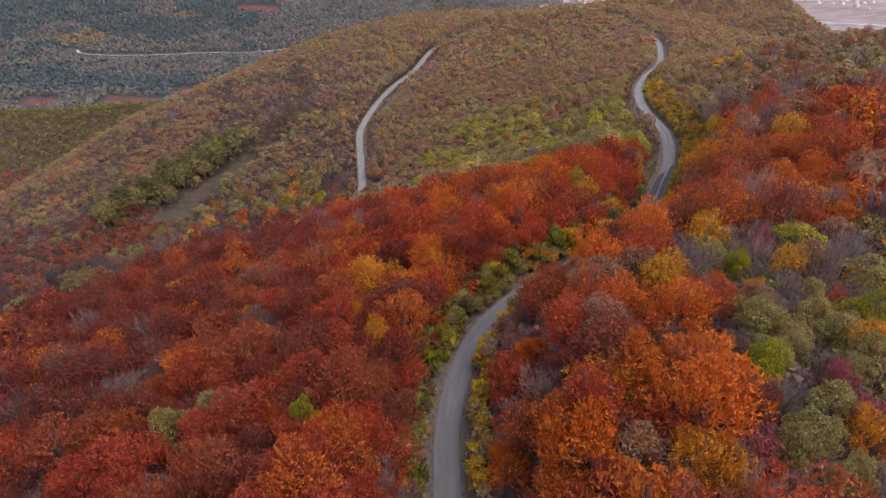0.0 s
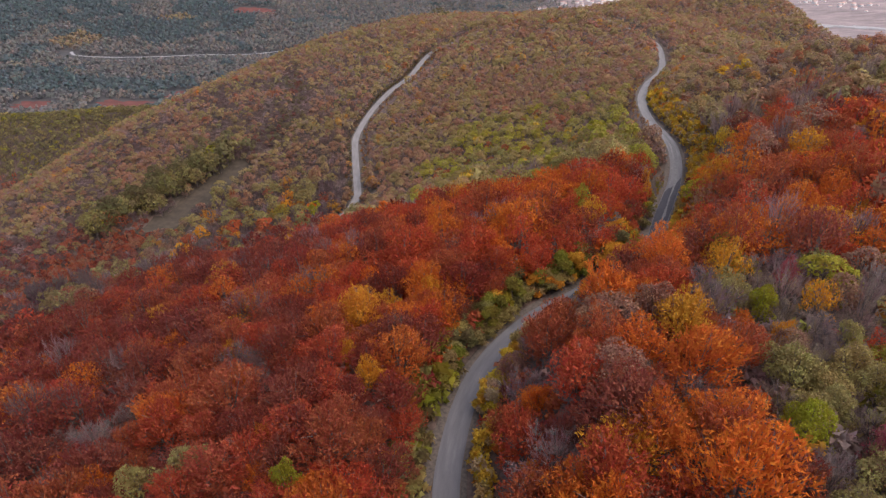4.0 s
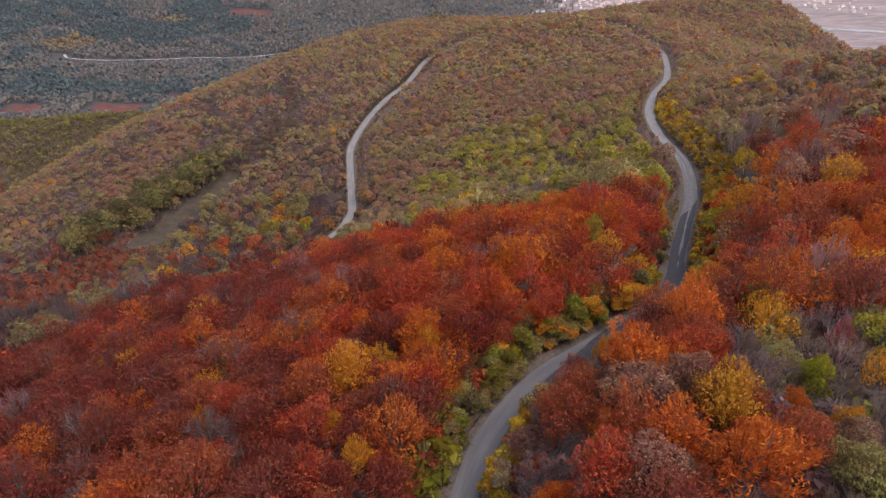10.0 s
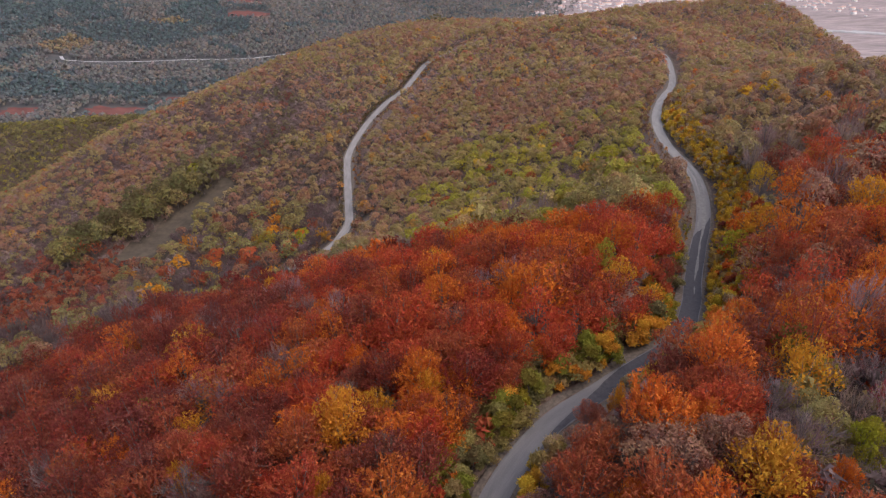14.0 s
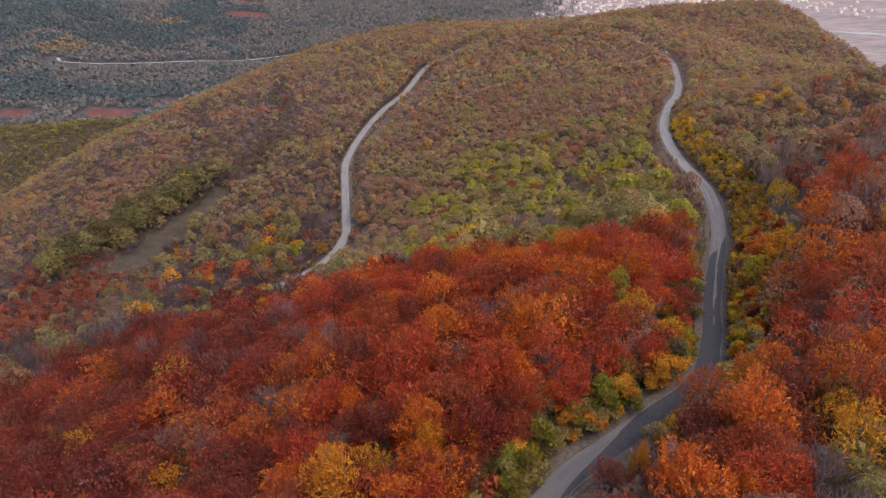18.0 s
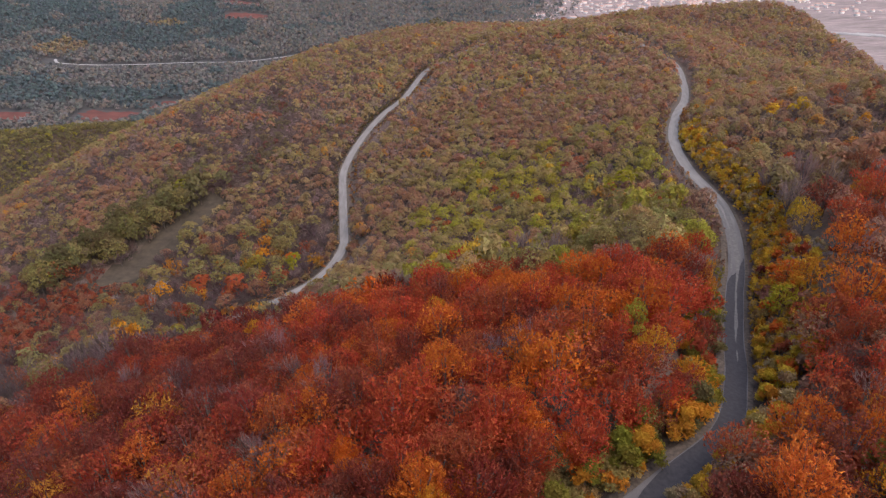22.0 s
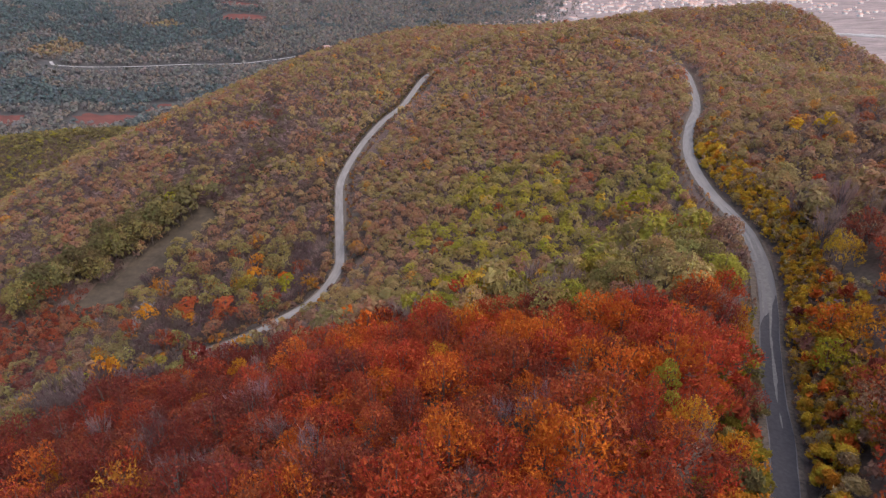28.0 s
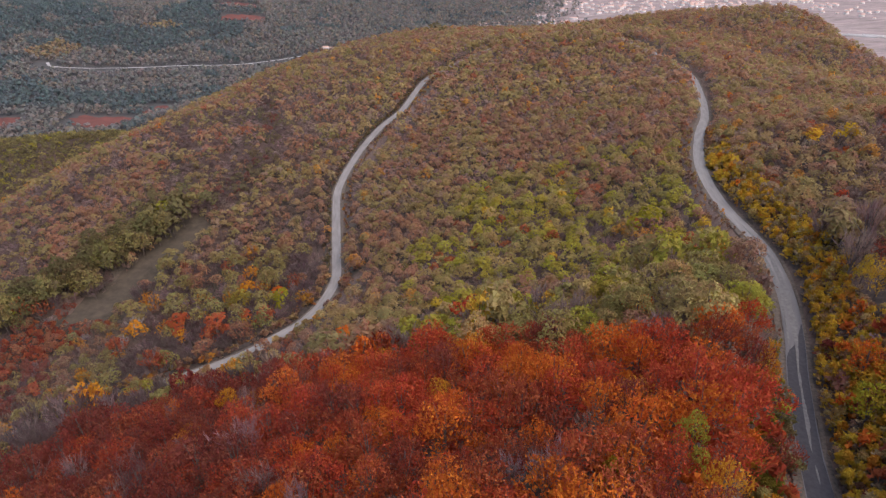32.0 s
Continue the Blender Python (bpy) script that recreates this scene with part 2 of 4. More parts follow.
gx = steps((-4600, -1600, 300), (-1600, -640, 60), (-640, -200, 12), (-200, -80, 4.0), (-80, 110, 2.0), (110, 170, 4.0), (170, 620, 9), (620, 1600, 70), (1600, 4600, 300))
gy = steps((-4600, -600, 400), (-600, -60, 40), (-60, 40, 4.0), (40, 300, 2.0), (300, 600, 3.0), (600, 660, 5.0), (660, 1140, 12), (1140, 2600, 45), (2600, 4600, 200))
X, Y = np.meshgrid(gx, gy)
V = np.stack([X, Y, ground_z(X, Y)], -1).reshape(-1, 3)
nx, ny = len(gx), len(gy)
q = (np.arange(ny - 1)[:, None] * nx + np.arange(nx - 1)).ravel()
F = np.stack([q, q + 1, q + nx + 1, q + nx], 1)
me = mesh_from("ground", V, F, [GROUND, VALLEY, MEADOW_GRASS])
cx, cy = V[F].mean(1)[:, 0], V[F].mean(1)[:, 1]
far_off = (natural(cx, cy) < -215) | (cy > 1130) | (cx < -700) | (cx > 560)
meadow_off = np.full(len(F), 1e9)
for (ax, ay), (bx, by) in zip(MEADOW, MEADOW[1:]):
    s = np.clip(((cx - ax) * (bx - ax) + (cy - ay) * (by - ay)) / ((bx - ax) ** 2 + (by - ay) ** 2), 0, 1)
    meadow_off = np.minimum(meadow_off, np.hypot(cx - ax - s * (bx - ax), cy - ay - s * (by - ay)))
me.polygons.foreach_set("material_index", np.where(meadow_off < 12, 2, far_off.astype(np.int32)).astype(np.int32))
me.polygons.foreach_set("use_smooth", np.ones(len(F), bool))
ground = tagged(new("ground", me), "brown leaf-littered mountain side sloping down to valley fields", "ground", kind="structure")

# ---- road ----


def ribbon(points, z, left, right, lift, edge=0.0, seed=1):
    """A strip along a line, from left to right of it, with a ragged edge, and its map in metres."""
    t = np.gradient(points, axis=0)
    t /= np.linalg.norm(t, axis=1)[:, None]
    n = np.stack([t[:, 1], -t[:, 0]], 1)
    r = np.random.default_rng(seed)
    offs = np.linspace(left, right, 7)
    rows = []
    for k, o in enumerate(offs):
        wob = edge * np.convolve(r.normal(size=len(points) + 4), np.ones(5) / 5, "valid") if k in (0, 6) else 0
        p = points + n * (o + wob)[:, None] if edge and k in (0, 6) else points + n * o
        crown = 0.03 * (1 - (2 * k / 6 - 1) ** 2)
        rows.append(np.column_stack([p, z + lift + crown]))
    v = np.stack(rows, 1).reshape(-1, 3)
    m = len(points)
    qq = (np.arange(m - 1)[:, None] * 7 + np.arange(6)).ravel()
    f = np.stack([qq, qq + 1, qq + 8, qq + 7], 1)
    run = np.concatenate([[0], np.cumsum(np.hypot(*np.diff(points, axis=0).T))])
    uvs = np.stack([np.tile(offs, m), np.repeat(run, 7)], 1)
    return v, f, uvs


def strip(name, points, z, left, right, lift, mat, edge=0.0, seed=1, taper=""):
    v, f, uvs = ribbon(points, z, left, right, lift, edge, seed)
    if taper:
        along = np.linspace(0.02, 0.98, len(points))
        s = np.repeat(np.sin(math.pi * along) ** 0.7 if taper == "middle" else smooth(0, 0.28, along) * smooth(0, 0.15, 1 - along), 7)[:, None]
        mid = np.repeat(v.reshape(-1, 7, 3)[:, 3 if taper == "middle" else 6], 7, 0)
        v = mid + (v - mid) * s
    m = mesh_from(name, v, f, [mat])
    layer = m.uv_layers.new(name="UVMap")
    layer.data.foreach_set("uv", uvs[f.ravel()].astype(np.float32).ravel())
    m.polygons.foreach_set("use_smooth", np.ones(len(f), bool))
    return new(name, m)


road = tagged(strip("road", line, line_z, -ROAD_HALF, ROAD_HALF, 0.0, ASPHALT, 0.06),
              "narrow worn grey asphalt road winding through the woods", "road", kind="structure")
for side, seed in ((-1, 4), (1, 5)):
    a, b = (-ROAD_HALF - 1.5, -ROAD_HALF) if side < 0 else (ROAD_HALF, ROAD_HALF + 0.9)
    tagged(strip("verge", line, line_z, a, b, -0.06, VERGE, 0.25, seed), "gravel road verge strewn with dead leaves", "verge", kind="structure")

# A dark strip 2.7 m wide along one side of the descending road.
DARK_STRIP = plain("damp_dark_earth_and_leaves", (0.022, 0.018, 0.016), (0.06, 0.047, 0.04), 0.9)
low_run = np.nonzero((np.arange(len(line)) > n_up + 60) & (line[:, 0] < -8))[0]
tagged(strip("ditch", line[low_run], line_z[low_run], ROAD_HALF + 0.7, ROAD_HALF + 3.4, 0.02, DARK_STRIP, 0.5, 14), "dark strip of earth and leaves below the cut bank", "ditch", kind="structure")

# A darker resurfaced stretch at the bend, with pale streaks worn along it.
def stretch_of(y0, y1):
    k = np.nonzero((line[:, 1] > y0) & (line[:, 1] < y1) & (np.arange(len(line)) < len(line) * 0.5))[0]
    return line[k], line_z[k]


dark_p, dark_z = stretch_of(98, 190)
dark = strip("resurfaced_stretch", dark_p, dark_z, -ROAD_HALF + 0.15, ROAD_HALF - 0.1, 0.02, FRESH_ASPHALT, 0.12, 21, "right")
tagged(dark, "darker resurfaced asphalt").parent = road
for y0, y1, off, wide, seed in ((168, 236, 0.15, 1.1, 31), (150, 173, 0.35, 0.6, 32), (180, 222, -1.25, 0.7, 33), (143, 149, 0.35, 0.45, 35)):
    sp, sz = stretch_of(y0, y1)
    tagged(strip("worn_streak", sp, sz, off - wide / 2, off + wide / 2, 0.035, PALE_WEAR, 0.45, seed, "middle"), "pale worn streak").parent = road

# ---- trees: shapes ----


def sprays(n, length, width, lobes, upright, seed):
    """Pointed sprays of leaves over the lobes of a crown; upright ones fan up and out as a beech's do."""
    r = np.random.default_rng(seed)
    lobes = np.array(lobes, float)
    pick = r.choice(len(lobes), n, p=lobes[:, 3] ** 2 / (lobes[:, 3] ** 2).sum())
    d = r.normal(size=(n, 3))
    d[:, 2] = np.abs(d[:, 2]) * np.where(r.random(n) < 0.8, 1, -1)
    d /= np.linalg.norm(d, axis=1)[:, None]
    reach = lobes[pick, 3] * (0.35 + 0.72 * r.random(n) ** 0.6) * (1 + 0.35 * (r.random(n) < 0.07))
    c = lobes[pick, :3] + d * reach[:, None] * np.array([1, 1, 0.85])
    axis = c * np.array([1, 1, 0]) / 4.0
    long = axis * upright * 0.6 + np.array([0, 0, 1.1 * upright]) + r.normal(size=(n, 3)) * (1.05 - 0.68 * upright)
    long /= np.linalg.norm(long, axis=1)[:, None]
    side = np.cross(long, d + r.normal(size=(n, 3)) * 0.5)
    side /= np.linalg.norm(side, axis=1)[:, None] + 1e-6
    ln = length * (0.6 + 0.8 * r.random(n))[:, None] / 2
    wd = width * (0.6 + 0.8 * r.random(n))[:, None] / 2
    return np.stack([c - long * ln + side * wd, c - long * ln - side * wd, c + long * ln], 1)


def shell(n, length, width, lobes, upright, seed, rough=0.45, low=0.25, raised=0.35, skyward=0.0):
    """Leaf clumps laid over the outside of a crown's lobes, each one facing outwards, its tip a little raised."""
    r = np.random.default_rng(seed)
    lobes = np.array(lobes, float)
    m = n * 3
    pick = r.choice(len(lobes), m, p=lobes[:, 3] ** 2 / (lobes[:, 3] ** 2).sum())
    d = r.normal(size=(m, 3))
    d[:, 2] = np.where(r.random(m) < low, d[:, 2], np.abs(d[:, 2]))
    d /= np.linalg.norm(d, axis=1)[:, None]
    c = lobes[pick, :3] + d * (lobes[pick, 3] * r.uniform(0.8, 1.08, m))[:, None]
    deep = (np.linalg.norm(c[:, None] - lobes[None, :, :3], axis=2) / lobes[:, 3]).min(1)
    keep = np.argsort(deep < 0.78, kind="stable")[:n]
    c, d = c[keep], d[keep]
    middle = np.average(lobes[:, :3], axis=0, weights=lobes[:, 3]) - np.array([0, 0, 0.8])
    out = c - middle
    out /= np.linalg.norm(out, axis=1)[:, None]
    face = 0.6 * d + 0.5 * out + np.array([0, 0, skyward]) + r.normal(size=(n, 3)) * rough
    face /= np.linalg.norm(face, axis=1)[:, None]
    long = out * (0.5, 0.5, 0) + np.array([0, 0, upright]) + r.normal(size=(n, 3)) * (0.9 - 0.5 * upright)
    long -= face * (long * face).sum(1)[:, None]
    long /= np.linalg.norm(long, axis=1)[:, None] + 1e-6
    side = np.cross(face, long)
    ln = length * r.uniform(0.65, 1.35, n)[:, None] / 2
    wd = width * r.uniform(0.65, 1.35, n)[:, None] / 2
    return np.stack([c - long * ln + side * wd, c - long * ln - side * wd, c + long * ln + face * ln * raised], 1)


def plumes(count, each, length, width, lobes, seed, spread=0.5):
    """Fine leaves along many branch ends that fan up and outwards from the middle of a crown, as a beech's do."""
    r = np.random.default_rng(seed)
    lobes = np.array(lobes, float)
    pick = r.choice(len(lobes), count, p=lobes[:, 3] ** 2 / (lobes[:, 3] ** 2).sum())
    d = r.normal(size=(count, 3)) + np.array([0, 0, 0.9]) + lobes[pick, :3] * (0.16, 0.16, 0)
    d /= np.linalg.norm(d, axis=1)[:, None]
    tip = lobes[pick, :3] + d * (lobes[pick, 3] * r.uniform(0.85, 1.2, count))[:, None]
    foot = np.column_stack([tip[:, :2] * r.uniform(0.25, 0.5, (count, 1)), tip[:, 2] * r.uniform(0.45, 0.62, count)])
    k = np.repeat(np.arange(count), each)
    n = len(k)
    run = r.uniform(0.3, 1.04, n) ** 0.8
    way = (tip - foot)[k]
    reach = np.linalg.norm(way, axis=1)[:, None]
    way /= reach
    off = r.normal(size=(n, 3)) * (spread * (1.18 - run))[:, None]
    c = foot[k] + way * reach * run[:, None] + off
    long = way + off * 0.7 / spread + np.array([0, 0, 0.25]) + r.normal(size=(n, 3)) * 0.28
    long /= np.linalg.norm(long, axis=1)[:, None]
    side = np.cross(long, r.normal(size=(n, 3)))
    side /= np.linalg.norm(side, axis=1)[:, None] + 1e-6
    ln = length * r.uniform(0.6, 1.4, n)[:, None] / 2
    wd = width * r.uniform(0.6, 1.4, n)[:, None] / 2
    return np.stack([c - long * ln + side * wd, c - long * ln - side * wd, c + long * ln], 1)


def tone_of(faces, seed, strong=1.0):
    """Patches of slightly different leaf colour over one crown."""
    c = faces.mean(1)
    n = np.array([noise.noise(Vector(p / 1.7) + Vector((seed * 3.1, 0, 0))) for p in c])
    r = np.random.default_rng(seed).normal(0, 0.085, len(c))
    return np.clip(1 + strong * np.stack([0.2 * n + r, 0.42 * n + r, 0.25 * n + r], 1), 0.5, 1.8)


def crown_lobes(seed, radius=4.0, base=3.0, top=9.8, count=12):
    """The round masses of one crown: a leaning middle one and an uneven, lopsided spread about it."""
    r = np.random.default_rng(seed)
    lean = r.uniform(0, 2 * math.pi)
    out = [(0.12 * radius * math.cos(lean), 0.12 * radius * math.sin(lean), top - radius * 0.62, radius * 0.58)]
    for k in range(count):
        a = 2 * math.pi * (k * 0.618 + r.uniform(-0.1, 0.1))
        f = math.sqrt((k + 0.6) / count)
        q = radius * f * r.uniform(0.72, 0.98) * (1 + 0.2 * math.cos(a - lean))
        h = base + (top - base) * np.clip(0.86 - 0.55 * f ** 2 + r.uniform(-0.16, 0.12), 0.12, 0.9)
        out.append((q * math.cos(a), q * math.sin(a), h, radius * r.uniform(0.24, 0.42)))
    return out


def rod(a, b, ra, rb, sides):
    """A tapered round piece of wood as three-cornered faces."""
    a, b = np.array(a, float), np.array(b, float)
    w = (b - a) / np.linalg.norm(b - a)
    u = np.cross(w, (0.31, 0.95, 0.1))
    u /= np.linalg.norm(u)
    v = np.cross(w, u)
    ang = 2 * np.pi * np.arange(sides) / sides
    ring = np.cos(ang)[:, None] * u + np.sin(ang)[:, None] * v
    lo, hi = a + ring * ra, b + ring * rb
    lo1, hi1 = np.roll(lo, -1, 0), np.roll(hi, -1, 0)
    return np.concatenate([np.stack([lo, lo1, hi1], 1), np.stack([lo, hi1, hi], 1)])


def wood(lobes, sides, limbs, twigs=0, seed=0):
    """A trunk with limbs that run out into the lobes of the crown, and fine twigs."""
    r = np.random.default_rng(seed)
    t = lobes[0]
    out = [rod((0, 0, -1.5), (0.1, 0.05, 2.6), 0.26, 0.2, sides), rod((0.1, 0.05, 2.5), (0, 0.1, t[2] + 1.0), 0.2, 0.05, sides)]
    for k in range(limbs):
        l = lobes[1 + k % (len(lobes) - 1)]
        z0 = r.uniform(2.0, 4.0)
        mid = (l[0] * 0.5, l[1] * 0.5, z0 + (l[2] - z0) * 0.62)
        out += [rod((0.05, 0.05, z0), mid, 0.10, 0.07, 4), rod(mid, (l[0], l[1], l[2] + l[3] * 0.7), 0.07, 0.02, 3)]
    for k in range(twigs):
        l = lobes[r.integers(len(lobes))]
        d = r.normal(size=3) * 0.5 + np.array([l[0] * 0.16, l[1] * 0.16, 1.1])
        d /= np.linalg.norm(d)
        p = np.array(l[:3])
        out.append(rod(p, p + d * l[3] * r.uniform(0.7, 1.15), 0.035, 0.008, 3))
    return np.concatenate(out)


def faces_mesh(name, faces, mat, tint=None):
    n = len(faces)
    return mesh_from(name, faces.reshape(-1, 3), np.arange(3 * n).reshape(n, 3), [mat], None if tint is None else np.repeat(tint, 3, 0))


# ---- trees: colours ----
# The valley's pine, heath and bracken colours have distance haze mixed in.
PALETTE = {
    "RED": (0.39, 0.068, 0.031), "DEEP": (0.175, 0.036, 0.026), "RUST": (0.32, 0.082, 0.037), "ORANGE": (0.51, 0.132, 0.022),
    "GOLD": (0.50, 0.215, 0.026), "YELLOW": (0.50, 0.31, 0.035), "OLIVE": (0.25, 0.20, 0.075), "GREEN": (0.175, 0.165, 0.026),
    "LIME": (0.30, 0.255, 0.04), "MAUVE": (0.235, 0.162, 0.155), "TWIG": (0.22, 0.15, 0.12), "ASH": (0.30, 0.265, 0.25), "BROWN": (0.26, 0.145, 0.098),
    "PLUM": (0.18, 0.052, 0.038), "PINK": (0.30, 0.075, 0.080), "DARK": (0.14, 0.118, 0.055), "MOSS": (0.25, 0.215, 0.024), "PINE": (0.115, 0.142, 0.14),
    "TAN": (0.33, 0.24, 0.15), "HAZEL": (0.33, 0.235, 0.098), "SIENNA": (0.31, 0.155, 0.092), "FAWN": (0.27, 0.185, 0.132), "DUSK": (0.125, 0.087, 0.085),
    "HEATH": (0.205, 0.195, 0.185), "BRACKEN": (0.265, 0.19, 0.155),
}
VIVID = ("red", "orange", "mixed", "deepred", "brightred", "verge_yellow", "verge_green", "olive", "lowbrown", "row")
FEATHERY = ("RED", "DEEP", "RUST", "PLUM", "ORANGE", "GOLD", "PINK", "YELLOW")
BARE = ("MAUVE", "TWIG", "DUSK", "ASH")
MIX = {
    "red": "RED 26 DEEP 18 RUST 16 PLUM 20 ORANGE 8 MAUVE 12",
    "orange": "ORANGE 22 RUST 24 RED 19 GOLD 6 PLUM 11 BROWN 8 MAUVE 10",
    "mixed": "MAUVE 32 TWIG 20 OLIVE 21 GREEN 3 MOSS 7 PINK 5 BROWN 8 GOLD 4",
    "olive": "LIME 28 OLIVE 26 HAZEL 13 MAUVE 29 YELLOW 2 RUST 2",
    "brown": "SIENNA 25 MAUVE 35 HAZEL 12 OLIVE 11 BROWN 14 GOLD 1 RUST 2",
    "mauve": "DUSK 60 MAUVE 14 SIENNA 10 HAZEL 5 OLIVE 11",
    "row": "OLIVE 22 DARK 62 MOSS 2 DUSK 14",
    "hazel": "HAZEL 28 OLIVE 28 FAWN 8 MAUVE 28 GOLD 2 SIENNA 6",
    "backhill": "OLIVE 26 DARK 48 MOSS 6 DUSK 20",
    "deepred": "DEEP 34 RED 12 PLUM 28 RUST 6 ORANGE 4 GOLD 2 MAUVE 8 DUSK 6",
    "brightred": "RED 38 RUST 18 ORANGE 20 DEEP 6 PLUM 13 GOLD 2 MAUVE 3",
    "verge_dark": "DARK 50 TWIG 25 BROWN 25",
    "lowbrown": "DUSK 56 MAUVE 18 OLIVE 11 RUST 5 GOLD 3 SIENNA 5 LIME 2",
    "bank": "MAUVE 38 FAWN 14 SIENNA 14 HAZEL 14 OLIVE 12 GOLD 3 RUST 5",
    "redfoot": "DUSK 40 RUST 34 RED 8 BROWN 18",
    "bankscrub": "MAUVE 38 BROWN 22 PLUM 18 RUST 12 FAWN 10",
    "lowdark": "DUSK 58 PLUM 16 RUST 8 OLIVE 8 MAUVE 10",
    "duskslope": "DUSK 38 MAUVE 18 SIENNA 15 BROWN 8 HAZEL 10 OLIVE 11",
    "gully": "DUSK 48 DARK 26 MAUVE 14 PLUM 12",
    "redscrub": "RUST 36 DEEP 18 SIENNA 26 DUSK 20",
    "greyscrub": "DUSK 34 TWIG 20 ASH 12 OLIVE 16 BROWN 12 GOLD 6",
    "verge_yellow": "YELLOW 58 HAZEL 20 TAN 16 GOLD 6",
    "verge_green": "GREEN 24 OLIVE 26 DARK 26 MOSS 12 HAZEL 4 GOLD 8",
    "verge_brown": "BROWN 42 HAZEL 26 DUSK 22 GOLD 10",
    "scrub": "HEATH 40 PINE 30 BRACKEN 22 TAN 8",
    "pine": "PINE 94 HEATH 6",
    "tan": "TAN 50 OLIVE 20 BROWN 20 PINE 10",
}
MIX = {k: (v.split()[::2], np.array(v.split()[1::2], float) / sum(map(float, v.split()[1::2]))) for k, v in MIX.items()}


def patch(x, y, scale, seed=0.0):
    return noise.noise(Vector((x / scale, y / scale, seed)))


RED_EDGE = ((-160, -123, -105, -91, -76, -50, -13, 9, 27, 43, 75), (142, 160, 176, 195, 210, 212, 210, 200, 185, 177, 170))
GULLY_ROW = [(-137, 376), (-151, 353), (-163, 333), (-173, 309), (-180, 292)]
GULLY_HEAD = [(-129, 555), (-100, 436), (-117, 382)]
RED_SCRUB = [(-152, 292), (-160, 278), (-168, 258), (-172, 236), (-174, 208)]
SPUR_EDGE = [(-314, 400), (-302, 440), (-281, 480), (-252, 520), (-215, 560), (-187, 650)]
GREY_SCRUB = [(-134, 290), (-125, 241), (-119, 214), (-135, 200)]


def near_line(x, y, points):
    """How far a place is from a broken line."""
    best = 1e9
    for (ax, ay), (bx, by) in zip(points, points[1:]):
        s = min(1, max(0, ((x - ax) * (bx - ax) + (y - ay) * (by - ay)) / ((bx - ax) ** 2 + (by - ay) ** 2)))
        best = min(best, math.hypot(x - ax - s * (bx - ax), y - ay - s * (by - ay)))
    return best


up = line[:int(len(line) * 0.45)]
up = up[up[:, 1] < 340]


down = line[int(len(line) * 0.55):][::-1]
down = down[down[:, 0] < 15]


def right_of_road(x, y):
    return y < 335 and x > np.interp(y, up[:, 1], up[:, 0])


def zone(x, y):
    """Which wood grows here."""
    n = patch(x, y, 45, 3.0) * 10
    right = right_of_road(x, y)
    if -230 < x < -90 and 180 < y < 560:
        if near_line(x, y, RED_SCRUB) < 14 + n * 0.4:
            return "redscrub"
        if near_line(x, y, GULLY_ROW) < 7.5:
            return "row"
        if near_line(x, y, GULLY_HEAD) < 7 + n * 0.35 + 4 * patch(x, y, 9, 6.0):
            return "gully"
        if near_line(x, y, GREY_SCRUB) < 12 + n * 0.5:
            return "greyscrub"
    if not right and y < np.interp(x, *RED_EDGE) + n * 0.7:
        if x > -25 + n and y > 88:
            return "brightred"
        return "deepred" if x < -42 + n else "red"
    if right and 86 < y < 132 and x < np.interp(y, up[:, 1], up[:, 0]) + 15 + 0.5 * n:
        return "bankscrub"
    if right and y < 186 + n:
        return "mixed" if x > 34 + 0.1 * y + n and y < 100 + n else "orange"
    if not right and -10 < x < 120 and y < 320 + 3 * n:
        return "olive" if patch(x, y, 24, 9.0) > -0.16 else "brown"
    if x < -118 + n and y < 292:
        return "lowdark"
    if x < -310 - n and y > 380:
        return "backhill" if y > 550 + n else "redfoot"
    if near_line(x, y, SPUR_EDGE) < 20 + n:
        return "hazel"
    if x < np.interp(y, (200, 250, 300, 357, 382, 436, 555, 650), (-194, -186, -174, -137, -117, -100, -129, -170)) + n:
        return "mauve" if patch(x, y, 40, 5.0) > -0.12 else "brown"
    if x < -48 + n and y < 330 + n:
        return "lowbrown"
    if right and patch(x, y, 30, 4.0) < 0.2:
        return "bank"
    if x < -52 and patch(x, y, 26, 1.0) < 0.10:
        return "duskslope"
    return "brown" if patch(x, y, 26, 1.0) < 0.10 else "hazel"


def pick_colour(kind, r):
    """A colour's name and its value for one tree."""
    names, weights = MIX[kind] if kind in MIX else ([kind], [1.0])
    name = names[r.choice(len(names), p=weights)]
    usual = sum(w * np.array(PALETTE[n]) for n, w in zip(names, weights))
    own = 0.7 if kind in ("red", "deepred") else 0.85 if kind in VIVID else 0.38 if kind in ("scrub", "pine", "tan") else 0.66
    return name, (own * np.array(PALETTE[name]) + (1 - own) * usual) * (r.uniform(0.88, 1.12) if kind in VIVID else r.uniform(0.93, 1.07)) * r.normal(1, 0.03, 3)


# ---- trees: where they stand ----


def scatter(x0, x1, y0, y1, gap, seed):
    """Uneven rows of places about the given distance apart."""
    r = np.random.default_rng(seed)
    gx_, gy_ = np.meshgrid(np.arange(x0, x1, gap), np.arange(y0, y1, gap * 0.87))
    gx_[1::2] += gap / 2
    p = np.stack([gx_.ravel(), gy_.ravel()], 1)
    return p + r.uniform(-0.36, 0.36, p.shape) * gap


